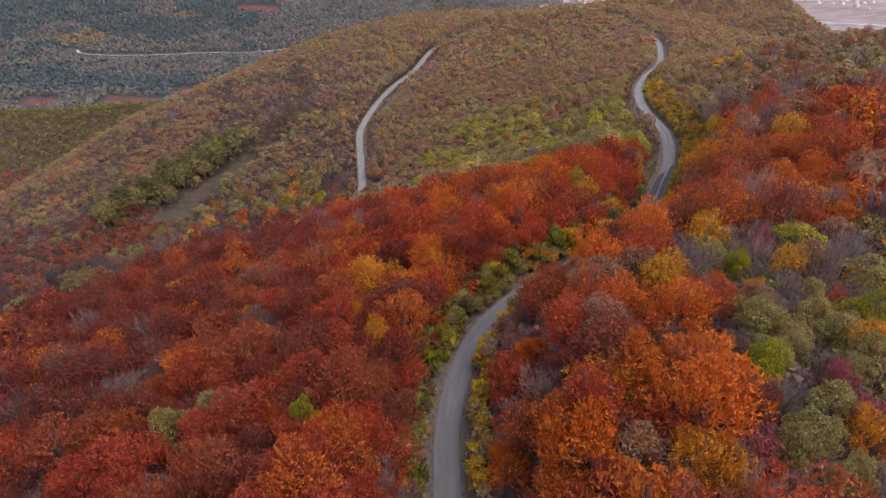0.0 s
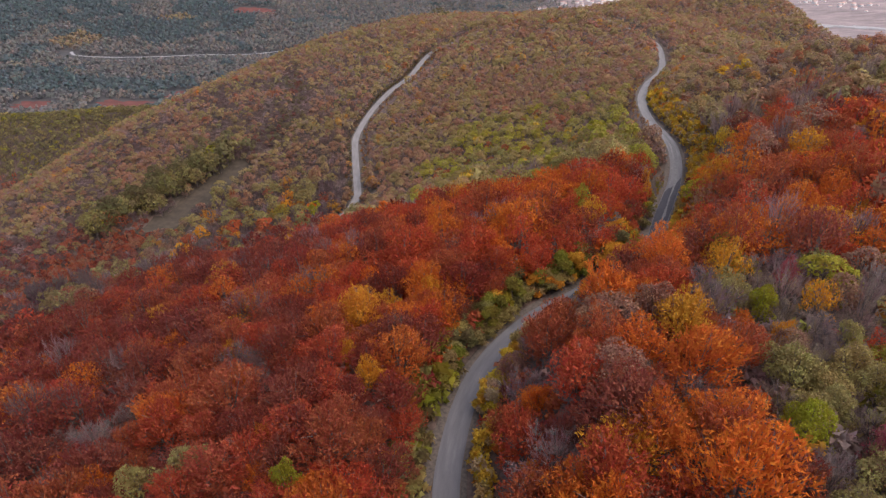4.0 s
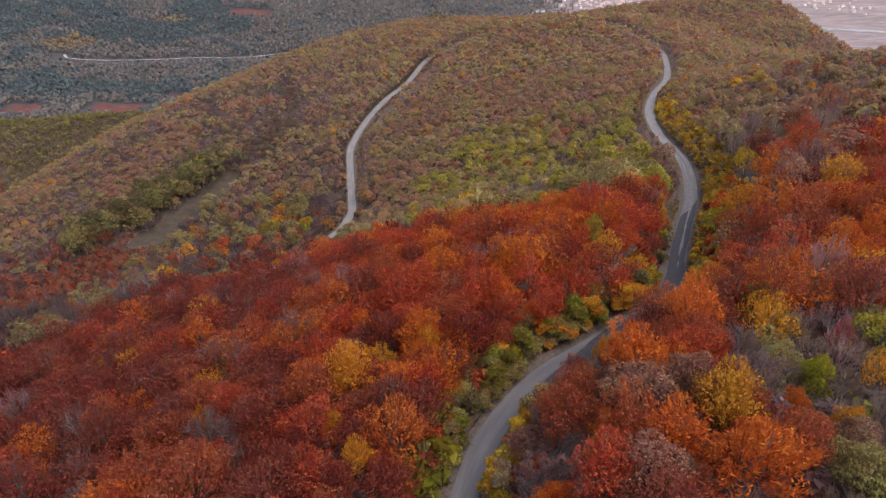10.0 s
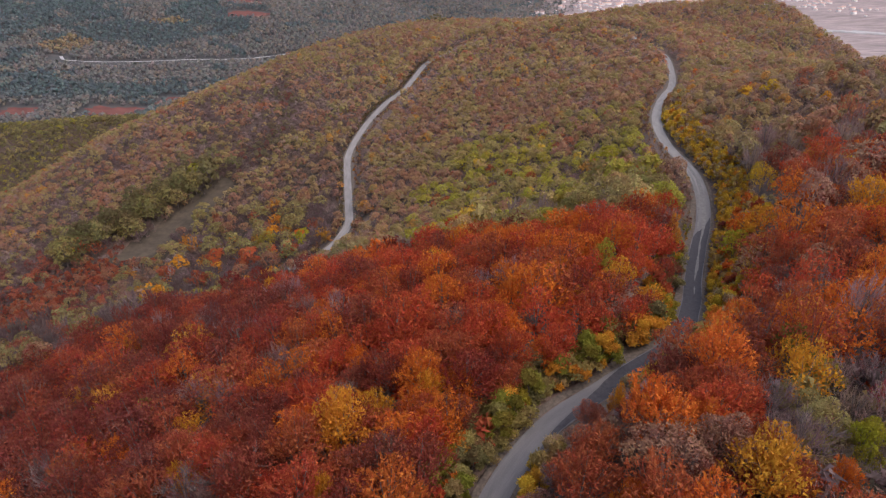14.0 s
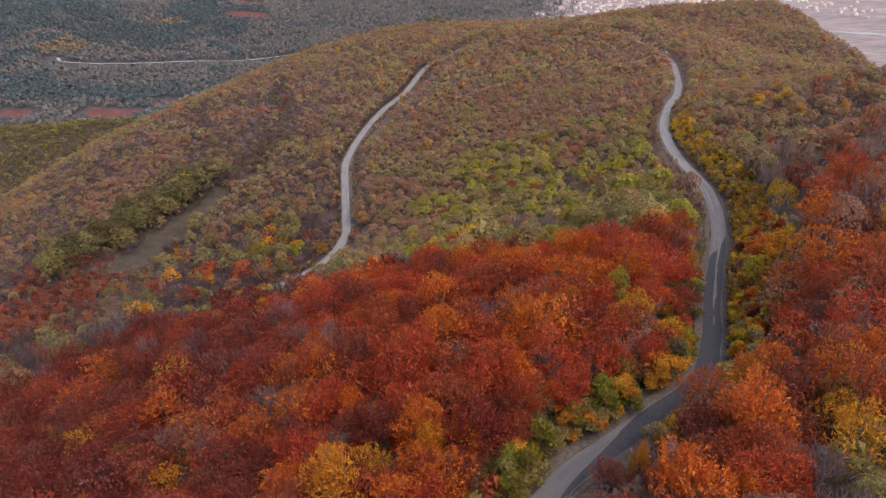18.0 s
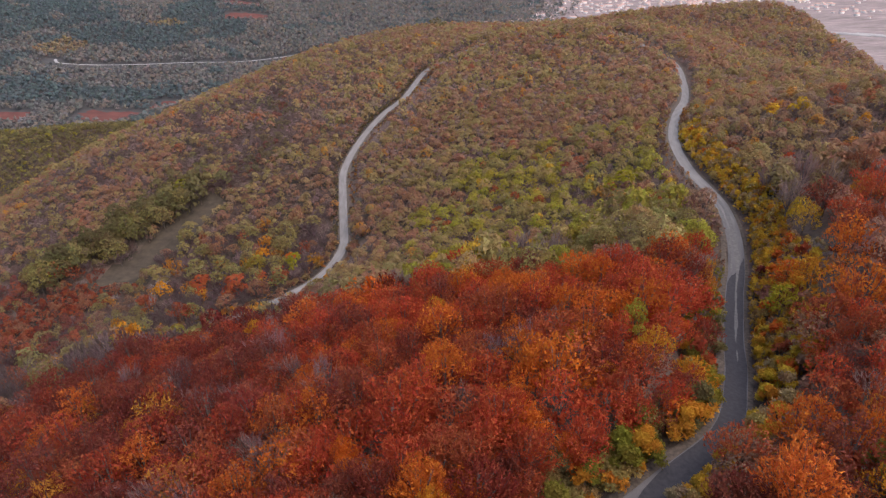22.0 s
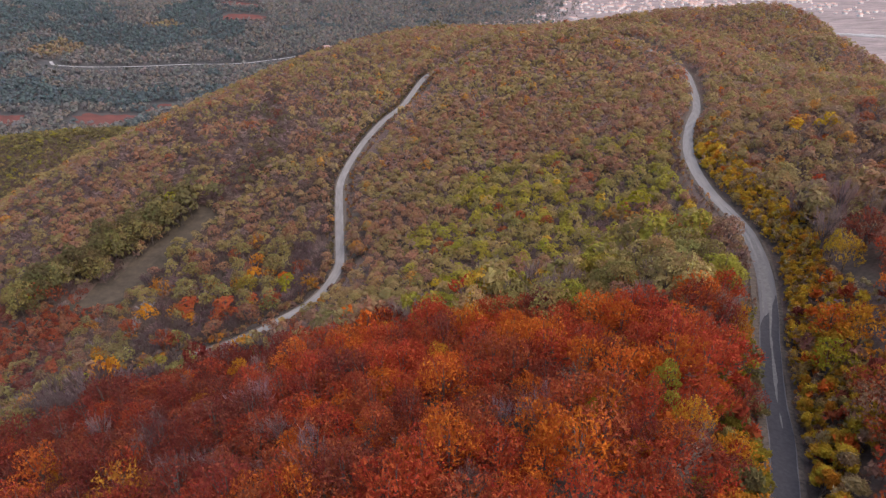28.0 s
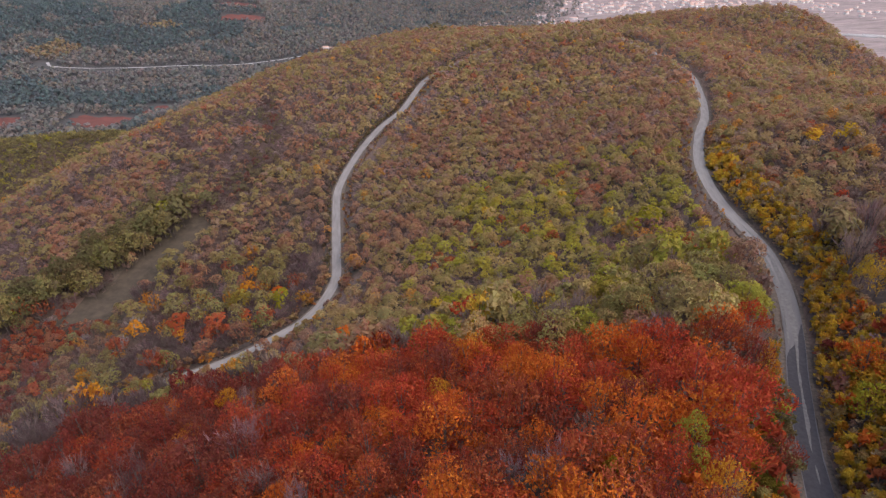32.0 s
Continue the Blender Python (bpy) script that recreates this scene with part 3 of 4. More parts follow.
# Single trees that stand out by their colour: place and size.
SPECIMENS = {
    "GOLD": [(20, 56, 1.16), (27, 44, 0.91), (30, 41, 0.82), (46, 47, 0.7), (46, 75, 0.52), (49, 101, 0.85), (87, 146, 1.11), (71, 107, 1.25), (56, 83, 0.77), (-11, 81, 0.73), (-37, 94, 0.61), (-43, 110, 0.69), (-24, 67, 0.35), (-95, 115, 0.68), (-100, 212, 1.18), (-10, 104, 0.74), (-2, 107, 0.68), (-80, 159, 0.68), (-80, 134, 0.55), (-77, 154, 0.6), (-16, 87, 0.35), (35, 136, 0.59), (58, 169, 0.48), (72, 156, 1.16)] + [(48, 96, 1.0), (101, 189, 0.78), (26, 101, 0.35), (69, 217, 0.78), (131, 238, 0.72), (41, 133, 0.88), (58, 166, 0.44), (-1, 173, 0.5), (-53, 195, 0.76), (22, 171, 0.56), (-14, 202, 0.72), (-120, 276, 0.81), (-100, 271, 0.71), (-82, 301, 0.94), (-106, 231, 1.42)],
    "ORANGE": [(16, 47, 1.16), (29, 49, 1.28), (20, 73, 0.64), (66, 113, 1.2), (8, 53, 0.86), (13, 71, 0.58), (56, 60, 0.35), (-21, 80, 0.68), (-34, 117, 0.71), (-23, 61, 0.54), (-16, 57, 0.55), (-73, 101, 0.75), (-63, 90, 0.59), (-57, 72, 0.64), (-53, 105, 0.62), (-15, 121, 0.77), (-25, 126, 0.81), (-47, 64, 0.68), (-32, 83, 0.36), (-81, 151, 0.87), (-67, 96, 0.98), (-14, 117, 0.58), (-61, 113, 0.53), (-50, 102, 0.53)] + [(11, 119, 1.0), (34, 151, 0.97), (73, 165, 0.95), (51, 108, 0.62), (43, 79, 0.43), (21, 79, 0.53), (45, 166, 1.09), (45, 195, 0.92), (-26, 162, 0.77), (16, 139, 0.59), (5, 154, 0.43), (-68, 198, 0.91), (31, 164, 0.53), (16, 216, 0.76), (3, 196, 0.51), (-31, 233, 0.78), (-68, 294, 0.75), (122, 257, 0.56), (94, 260, 0.5), (154, 402, 0.92)],
    "RED": [(34, 72, 0.87), (57, 72, 0.36), (-12, 59, 1.02), (-22, 88, 1.12), (17, 123, 1.04), (43, 150, 1.14), (56, 123, 0.91), (116, 218, 0.47), (8, 218, 1.2), (129, 285, 0.6), (60, 181, 0.95), (107, 231, 0.56), (131, 291, 0.59)],
    "RUST": [(39, 72, 0.99), (10, 70, 0.86), (33, 95, 0.91), (-20, 95, 1.26), (-11, 68, 1.01), (-45, 74, 0.79), (70, 131, 1.22), (-86, 270, 1.43), (-104, 277, 1.21), (-76, 277, 0.87)],
    "OLIVE": [(44, 66, 0.81), (46, 61, 0.68), (38, 45, 0.67), (52, 68, 0.68), (55, 74, 0.54), (53, 58, 0.63), (50, 56, 0.62), (66, 77, 0.65), (40, 39, 0.51), (-34, 64, 0.69), (-32, 67, 0.38), (-40, 63, 0.82), (37, 193, 0.74), (52, 188, 0.97), (-130, 292, 1.64), (-166, 305, 1.62), (-154, 327, 1.55), (-165, 333, 1.45), (-150, 350, 1.47), (-141, 352, 1.73), (-136, 359, 1.36), (-133, 366, 1.38)],
    "MOSS": [(40, 57, 0.59), (59, 67, 0.47), (-33, 98, 0.55), (-19, 59, 0.47), (-4, 118, 0.45), (48, 84, 0.51), (63, 248, 1.1), (22, 141, 0.35), (66, 153, 0.69), (8, 205, 0.81), (3, 234, 0.75), (-63, 283, 0.92)],
    "LIME": [(61, 91, 0.9), (35, 146, 0.44), (63, 234, 0.91), (34, 141, 0.44), (38, 208, 0.73), (52, 225, 0.51), (-129, 336, 1.03), (-124, 312, 1.03), (-69, 277, 1.03)],
    "PINK": [(55, 91, 0.47), (36, 54, 0.47), (47, 53, 0.54)],
    "MAUVE": [(40, 51, 0.75), (31, 64, 0.9), (31, 44, 0.38), (42, 92, 0.91), (9, 144, 0.67)],
    "TWIG": [(26, 69, 0.62), (12, 47, 0.62), (61, 81, 0.58), (-49, 80, 0.64), (-54, 76, 0.65), (-16, 108, 0.77), (-8, 93, 0.74), (-34, 126, 0.58), (23, 153, 0.73), (-6, 141, 0.73)],
    "PLUM": [(15, 62, 0.53), (17, 42, 0.65), (-24, 56, 0.66)],
    "GREEN": [(-54, 117, 0.45)],
    "YELLOW": [(101, 176, 0.74), (87, 185, 0.78), (87, 190, 0.45), (121, 272, 1.08), (124, 261, 1.17)],
    "ASH": [(-125, 286, 1.03), (-120, 266, 1.02)],
    "DARK": [(-6, 776, 1.2), (1, 779, 1.4), (8, 775, 1.1), (3, 768, 0.9)],
}
single = [(x, y, min(s, 1.15) if x < -90 else 0.7 * s if x > 80 and y > 225 else s, "DARK" if c == "OLIVE" and x < -132 else "OLIVE" if c == "LIME" and x < -60 else c) for c, group in SPECIMENS.items() for x, y, s in group]
taken = np.array([(x, y, s) for x, y, s, c in single])
# Slender ones among the near wood still reach its roof.
slender = {(x, y) for x, y, s, c in single if y < 212}


sites = []
for area, gap, size in (((-150, 150, 15, 215), 5.1, 1.0), ((-400, 300, 215, 430), 3.45, 0.57), ((-600, 440, 430, 880), 4.8, 0.70),
                        ((-330, -150, 100, 215), 4.9, 0.8)):
    p = scatter(*area, gap, int(gap * 10))
    p = p[(np.abs(p[:, 0]) < 0.76 * p[:, 1] + 55) & (natural(p[:, 0], p[:, 1]) > -208)]
    dist, _ = to_road(p[:, 0], p[:, 1])
    for (x, y), d in zip(p, dist):
        s = size * rng.uniform(0.75, 1.25)
        blur = 2.0 if y < 225 else 3.5
        kind = zone(x + rng.normal() * blur, y + rng.normal() * blur)
        if kind == "mixed":
            s = min(s, 0.8)
        elif kind == "bankscrub":
            s *= 0.6
        elif kind == "row":
            s *= 2.0
        elif kind == "lowbrown" and np.interp(x, (-135, -100, -72, -52, -43), (212, 240, 257, 275, 302)) < y < 335:
            if rng.random() < 0.42:
                continue
            s *= 1.5
        elif kind == "redscrub":
            if rng.random() < 0.15:
                continue
            s *= 0.62
        elif kind == "greyscrub":
            s *= 0.9
        clear = ROAD_HALF + 1.0 + 2.7 * s
        right = right_of_road(x, y)
        if not right and x > 30 and 150 < y < 340:
            clear = max(clear, 4.2 + 4.0 * s if y < 225 else 8.5)
        if right and y < 100:
            clear = max(clear, 4.6 + 3.0 * s)
        if not right and y < 138:
            clear = max(clear, 5.0 + 2.6 * s)
        if right and 126 <= y <= 140:
            clear = max(clear, 7.5)
        if right and 140 < y < 300:
            clear = max(clear, 15.0 if y < 195 else 10.0)
        if not right and x < -30 and y < 300:
            clear = 4.6 if x < -82 else 13.5 if y < np.interp(x, (-135, -100, -72, -52, -43), (205, 233, 250, 268, 295)) else 5.0
        if 330 < y < 535 and x < 40 and x > np.interp(y, down[:, 1], down[:, 0]):
            clear = max(clear, 9.0 if y < 400 else 15.0)
        if x > 100 and 540 < y < 558:
            clear = 9
        if d < clear or near_line(x, y, MEADOW[:6]) < 9:
            continue
        if (np.hypot(x - taken[:, 0], y - taken[:, 1]) < 2.7 * taken[:, 2] + 0.8 * s).any():
            continue
        sites.append((x, y, s, kind))
dist, _ = to_road(taken[:, 0], taken[:, 1])
sites += [t for t, d in zip(single, dist) if d > ROAD_HALF + 1.5]

NEAR = [s for s in sites if 38 < s[1] < 175 and abs(s[0]) < 20 + 0.62 * s[1]]
NEAR.sort(key=lambda s: math.hypot(s[0], s[1] - 70))
NEAR = NEAR[:290]
near_keys = {(s[0], s[1]) for s in NEAR}
REST = [s for s in sites if (s[0], s[1]) not in near_keys]

def branching(all_wood):
    """The trunk, and the branches that spring from it."""
    return faces_mesh("trunk", all_wood[:24], BARK), faces_mesh("branch", all_wood[24:], BARK)


# Near trees: things with trunk and crown; four feathery beeches, four leafy crowns, three nearly bare.
shapes = []
for k in range(11):
    lobes = crown_lobes(100 + k, radius=4.0 + 0.35 * math.sin(k * 2.1), top=9.4 + 0.6 * math.cos(k))
    if k < 4:
        leaf_q, sprigs = np.concatenate([plumes(130, 20, 0.52, 0.145, lobes, 200 + k), shell(750, 0.38, 0.17, lobes, 0.8, 240 + k, 0.7)]), 14
    elif k < 8:
        leaf_q, sprigs = np.concatenate([shell(2000, 0.33, 0.24, lobes, 0.5, 200 + k, 0.8), plumes(110, 14, 0.38, 0.2, lobes, 230 + k)]), 10
    else:
        leaf_q, sprigs = plumes(120, 18, 0.8, 0.05, lobes, 200 + k, 0.6), 190
    shapes.append((faces_mesh("crown", leaf_q, LEAF, tone_of(leaf_q, k)), *branching(wood(lobes, 6, 12, sprigs, k))))


def shape_for(name):
    return int(rng.integers(0, 4)) if name in FEATHERY else int(rng.integers(8, 11)) if name in BARE else int(rng.integers(4, 8))


WORDS = {"RED": "beech tree with bright red autumn leaves", "DEEP": "beech tree with dark wine-red autumn leaves",
         "RUST": "beech tree with rust-brown autumn leaves", "ORANGE": "beech tree with glowing orange autumn leaves",
         "GOLD": "broad tree with golden-orange autumn leaves", "YELLOW": "small tree with yellow autumn leaves",
         "OLIVE": "rounded oak with olive-green autumn leaves", "GREEN": "tree still in dull green leaf", "MOSS": "tree with mossy yellow-green autumn leaves", "LIME": "tree with yellow-green autumn leaves",
         "PLUM": "half-bare tree with plum-brown twigs and leaves",
         "MAUVE": "nearly bare tree with mauve-brown twigs", "TWIG": "bare grey-brown tree with fine twigs",
         "BROWN": "oak with dry brown autumn leaves", "HAZEL": "hazel tree with dull yellow-brown leaves", "FAWN": "oak with pale fawn autumn leaves", "DUSK": "bare dusky brown tree", "SIENNA": "oak with reddish-brown autumn leaves",
         "DARK": "dark green-brown tree", "PINK": "small tree with pinkish-red autumn leaves"}
masters = {}


def plant(x, y, s, name, colour, shape_set, k, kind_name, category, group, words):
    """One tree or bush, as a thing with crown and trunk."""
    z = float(ground_z(np.array([x]), np.array([y]))[0])
    at = pose(x, y, z, rng.uniform(-4, 4), rng.uniform(-4, 4), rng.uniform(0, 360)) @ Matrix.Diagonal((s * rng.uniform(0.92, 1.28), s * rng.uniform(0.92, 1.28), (max(s, 0.9) if (x, y) in slender else s) * rng.uniform(0.85, 1.12), 1))
    if (kind_name, k, name) not in masters:
        root = tagged(new(kind_name), words, category, group)
        for data in shape_set[k]:
            piece = new(data.name.split(".")[0], data)
            piece.parent = piece_below if data.name.startswith("branch") else root
            piece_below = piece
        masters[kind_name, k, name] = root
    else:
        root = copy_thing(masters[kind_name, k, name], at)
    root.matrix_world = at
    for child in root.children:
        if child.name.startswith("crown"):
            child.color = (*np.clip(colour, 0, 1), 1)


for x, y, s, kind in NEAR:
    name, colour = pick_colour(kind, rng)
    plant(x, y, s, name, colour, shapes, shape_for(name), "tree", "tree", "trees of the near wood", WORDS[name] + " on the slope")

# ---- bushes and saplings along the road ----
sapling_shapes = []
for k in range(6):
    tall = k < 3
    lobes = crown_lobes(500 + k, radius=1.25 if tall else 1.7, base=0.5, top=4.3 if tall else 2.8, count=5)
    q = sprays(1000, 0.38, 0.18, lobes, 0.6 if tall else 0.2, 520 + k)
    stem = np.concatenate([rod((0, 0, -0.6), (0.05, 0, lobes[0][2] + 0.5), 0.06, 0.02, 5)] +
                          [rod((0.02, 0, 0.5), (l[0], l[1], l[2]), 0.03, 0.01, 3) for l in lobes[1:4]])
    sapling_shapes.append((faces_mesh("crown", q, LEAF, tone_of(q, k)), faces_mesh("stem", stem, BARK)))

normal_of = np.gradient(line, axis=0)
normal_of /= np.linalg.norm(normal_of, axis=1)[:, None]
normal_of = np.stack([normal_of[:, 1], -normal_of[:, 0]], 1)
bushes = []
for i, ((x, y), nrm) in enumerate(zip(line, normal_of)):
    climbing = i < len(line) * 0.5
    for side in (-1, 1):
        for _ in range(6 if climbing and side > 0 and 136 < y < 340 else 3):
            off = None
            if climbing and side > 0 and 40 < y < 100:
                off, kind, chance = rng.uniform(2.9, 5.8), "verge_yellow", 0.8
            elif climbing and side > 0 and 112 < y <= 136:
                off, kind, chance = rng.uniform(2.8, 7.0), "verge_yellow", 0.8
            elif climbing and side > 0 and 136 < y < 340:
                off, kind, chance = rng.uniform(2.8, 10.5), "verge_yellow" if y < 300 else "verge_brown", 0.9
            elif climbing and side < 0 and 40 < y < 135:
                off, kind, chance = rng.uniform(3.6, 9.0), "verge_green", 0.95
            elif climbing and side < 0 and 135 <= y < 340:
                off, kind, chance = rng.uniform(3.1, 9.0), "verge_green" if y < 180 else "verge_brown", 0.85
            elif not climbing and y < 300:
                off, kind, chance = rng.uniform(3.2, 12.0), "verge_brown", 0.8
            elif not climbing and side > 0:
                off, kind, chance = rng.uniform(2.9, 6.0), "verge_dark", 0.8
            elif not climbing:
                off, kind, chance = rng.uniform(3.4, 8.5), "verge_brown", 0.5
            if off is None or rng.random() > chance:
                continue
            bx, by = x + nrm[0] * off * side, y + nrm[1] * off * side
            size = rng.uniform(1.1, 1.8) if kind == "verge_green" and 78 < by < 128 else rng.uniform(0.55, 1.15)
            if climbing and side > 0 and y < 140:
                size *= 1.35
            if not climbing and (off > 6 or y > 300) or climbing and side < 0 and y > 170:
                size *= 0.5
            bushes.append((bx, by, size, kind))
dist, _ = to_road([b[0] for b in bushes], [b[1] for b in bushes])
bushes = [b for b, d in zip(bushes, dist) if d > ROAD_HALF + 0.7 + 0.5 * b[2]]
undergrowth = []
for x, y in scatter(-75, 80, 35, 210, 4.8, 91):
    kind = zone(x, y)
    if kind in MIX and kind != "olive":
        undergrowth.append((x, y, rng.uniform(0.9, 1.6), kind))
for x, y in scatter(-215, -130, 195, 290, 2.3, 92):
    if near_line(x, y, RED_SCRUB) < 15 and rng.random() < 0.8:
        undergrowth.append((x, y, rng.uniform(0.5, 1.0), "redscrub"))
# Tawny grass and low scrub on the bank beside the climbing road.
for x, y in scatter(45, 150, 138, 345, 2.0, 94):
    if right_of_road(x, y) and x < np.interp(y, up[:, 1], up[:, 0]) + 15 + 6 * patch(x, y, 20, 2.0):
        undergrowth.append((x, y, rng.uniform(0.55, 1.0), "verge_yellow" if rng.random() < 0.7 else "verge_brown"))
dist, _ = to_road([u[0] for u in undergrowth], [u[1] for u in undergrowth])
undergrowth = [u for u, d in zip(undergrowth, dist) if d > ROAD_HALF + 2.4]
bushes.sort(key=lambda b: math.hypot(b[0] - 30, (b[1] - 118) * 0.8))
for x, y, s, kind in bushes[:295]:
    name, colour = pick_colour(kind, rng)
    k = int(rng.integers(0, 3)) if kind == "verge_yellow" else int(rng.integers(1, 6))
    words = {"verge_yellow": "slender sapling with golden-yellow leaves on the road verge", "verge_green": "olive-green bush beside the road",
             "verge_brown": "brown leafy bush on the road verge", "verge_dark": "dark bush beside the road"}[kind]
    plant(x, y, s, name, colour, sapling_shapes, k, "bush", "bush", "bushes along the road", words)

# ---- the rest of the woods, joined by area ----
def stock(number, lobe_seed, n, length, width, upright, limbs, keep=None, masses=12, base=3.0, form="dome"):
    """Crown shapes for a joined wood: leaves, their tones and the wood that bears them."""
    out = []
    for k in range(number):
        l = crown_lobes(lobe_seed + k, count=masses, base=base)
        seed = lobe_seed + 300 + k
        if form == "dome":
            f = shell(n, length, width, l, upright, seed, 0.6) if n > 170 else shell(n, length, width, l, upright, seed, 0.3, 0.12, 0.1, 0.45)
        elif form == "beech":
            f = np.concatenate([plumes(n // 20, 12, length, width, l, seed, 0.6), shell(n * 2 // 5, length * 0.8, width * 1.3, l, 0.8, seed, 0.6)])
        elif form == "plumes":
            f = plumes(n // 12, 12, length, width, l, seed, 0.6)
        out.append((f, tone_of(f, k, 1.0 if n > 170 else 0.35), wood(l, 3, limbs, 0, k)[:keep]))
    return out


FINE = (stock(5, 140, 800, 0.54, 0.38, 0.4, 3), stock(6, 160, 1040, 0.54, 0.19, 0.95, 3, form="beech"), stock(4, 150, 520, 1.3, 0.09, 1.0, 9, form="plumes"))
MID = (stock(4, 40, 210, 1.2, 0.8, 0.4, 2), stock(5, 45, 260, 1.1, 0.46, 0.9, 2, form="beech"), stock(3, 50, 204, 2.0, 0.3, 1.0, 3, form="plumes"))
BROAD = (stock(4, 360, 360, 0.8, 0.6, 0.4, 2), stock(4, 366, 280, 1.0, 0.45, 0.8, 2, form="beech"), stock(3, 370, 300, 1.9, 0.14, 1.0, 6, form="plumes"))
FAR = (stock(6, 60, 76, 1.4, 1.15, 0.3, 0, 3, 6, 1.5), stock(3, 66, 76, 1.5, 1.05, 0.7, 0, 3, 6, 1.5), stock(4, 70, 64, 1.9, 0.7, 0.9, 0, 3, 6, 1.0))
HILL = (stock(6, 260, 168, 1.0, 0.76, 0.3, 0, 4, 7, 2.0), stock(3, 266, 150, 1.3, 0.75, 0.7, 0, 4, 7, 2.0), stock(4, 270, 132, 1.8, 0.36, 0.95, 0, 4, 7, 1.0, "plumes"))
RIDGE = (stock(6, 560, 27, 2.15, 1.8, 0.3, 0, 2, 5, 1.5), stock(3, 566, 27, 2.2, 1.75, 0.6, 0, 2, 5, 1.5), stock(4, 570, 27, 2.4, 1.1, 0.9, 0, 2, 5, 1.0))


def small_stock(number, seed, n, length, width, radius, top, flat=1.0):
    out = []
    for k in range(number):
        f = sprays(n, length, width, crown_lobes(seed + k, radius=radius, base=0.4, top=top, count=5), 0.35, seed + 40 + k)
        if flat < 1:
            mid = f.mean(1, keepdims=True)
            f = mid + (f - mid) * np.array([1, 1, flat])
        out.append((f, tone_of(f, k), rod((0, 0, -0.8), (0, 0, top * 0.6), 0.05 * radius, 0.02 * radius, 3)))
    return out, out, out


LOW = small_stock(4, 480, 44, 1.3, 0.85, 1.5, 3.2)
LOW_FINE = small_stock(5, 470, 72, 0.78, 0.45, 1.3, 3.8)
SAPLING = small_stock(5, 475, 150, 0.48, 0.24, 1.15, 4.2)
CLUMP = tuple([[(f * 1.15, t, w) for f, t, w in stock(6, 590, 11, 4.2, 3.6, 0.2, 0, 1, 4, 0.5)]] * 3)


def woods(name, label, places, stocks, seed):
    """One joined wood of many trees."""
    r = np.random.default_rng(seed)
    faces, tints, is_bark = [], [], []
    zs = ground_z(np.array([p[0] for p in places]), np.array([p[1] for p in places]))
    for (x, y, s, kind), z in zip(places, zs):
        colour_name, colour = pick_colour(kind, r)
        pool = stocks[1] if colour_name in FEATHERY else stocks[2] if colour_name in BARE else stocks[0]
        leaf_q, tones, wood_q = pool[r.integers(len(pool))]
        a = r.uniform(0, 2 * math.pi)
        rot = np.array([[math.cos(a), -math.sin(a), 0], [math.sin(a), math.cos(a), 0], [0, 0, 1]]).T
        scl = np.array([s * r.uniform(0.88, 1.32), s * r.uniform(0.88, 1.32), (max(s, 0.9) if (x, y) in slender else s) * r.uniform(0.85, 1.3)])
        if y > 215 and stocks is not CLUMP:
            scl *= (1.0, 1.0, 0.72) if colour_name in BARE else (1.02, 1.02, 1.0)
        both = np.concatenate([leaf_q, wood_q])
        faces.append((both * scl @ rot + np.array([x, y, z])).astype(np.float32))
        tints.append(np.concatenate([tones * colour, np.tile(colour, (len(wood_q), 1))]))
        flag = np.zeros(len(both), np.int32)
        flag[len(leaf_q):] = 1
        is_bark.append(flag)
    qs = np.concatenate(faces)
    m = mesh_from(name, qs.reshape(-1, 3), np.arange(3 * len(qs)).reshape(-1, 3), [LEAF, BARK], np.repeat(np.concatenate(tints), 3, 0))
    m.polygons.foreach_set("material_index", np.concatenate(is_bark))
    return tagged(new(name, m), label, "forest", kind="stuff")


fine_wood = [s for s in REST if 32 < s[1] < 205 and -38 - 0.50 * s[1] < s[0] < 38 + 0.40 * s[1]]
fine_keys = {(s[0], s[1]) for s in fine_wood}
mid_wood = [s for s in REST if abs(s[0]) < 260 and s[1] < 222 and (s[0], s[1]) not in fine_keys]
mid_keys = fine_keys | {(s[0], s[1]) for s in mid_wood}
broad_wood = [s for s in REST if (s[0], s[1]) not in mid_keys and s[3] in ("lowbrown", "row", "greyscrub", "redscrub") and s[1] < 360]
mid_keys |= {(s[0], s[1]) for s in broad_wood}
slope_wood = [s for s in REST if (s[0], s[1]) not in mid_keys and s[1] < 335 and abs(s[0]) < 190]
mid_keys |= {(s[0], s[1]) for s in slope_wood}
far_wood = [s for s in REST if (s[0], s[1]) not in mid_keys and s[1] < 430]
ridge_wood = [s for s in REST if (s[0], s[1]) not in mid_keys and s[1] >= 430]
woods("near_wood", "close-grown red and orange beech wood above and below the road", fine_wood, FINE, 10)
woods("beech_wood", "dense autumn wood of red, rust and olive trees", mid_wood, MID, 11)
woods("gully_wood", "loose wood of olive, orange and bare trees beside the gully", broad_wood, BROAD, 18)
woods("slope_wood", "young oak wood in brown, olive and yellow leaf on the slope", slope_wood, HILL, 16)
woods("hillside_wood", "brown and olive oak wood covering the far mountain side", far_wood, FAR, 12)
woods("ridge_wood", "brown oak wood along the summit ridge", ridge_wood, RIDGE, 15)
behind = [(x, y, rng.uniform(0.8, 1.1), "deepred" if x < 0 else "mixed" if x > 45 else "orange") for x, y in scatter(-115, 120, -85, 16, 5.2, 93)]
dist, _ = to_road([s[0] for s in behind], [s[1] for s in behind])
woods("lower_wood", "red and olive wood lower down the slope", [s for s, d in zip(behind, dist) if d > 6.5], FAR, 20)
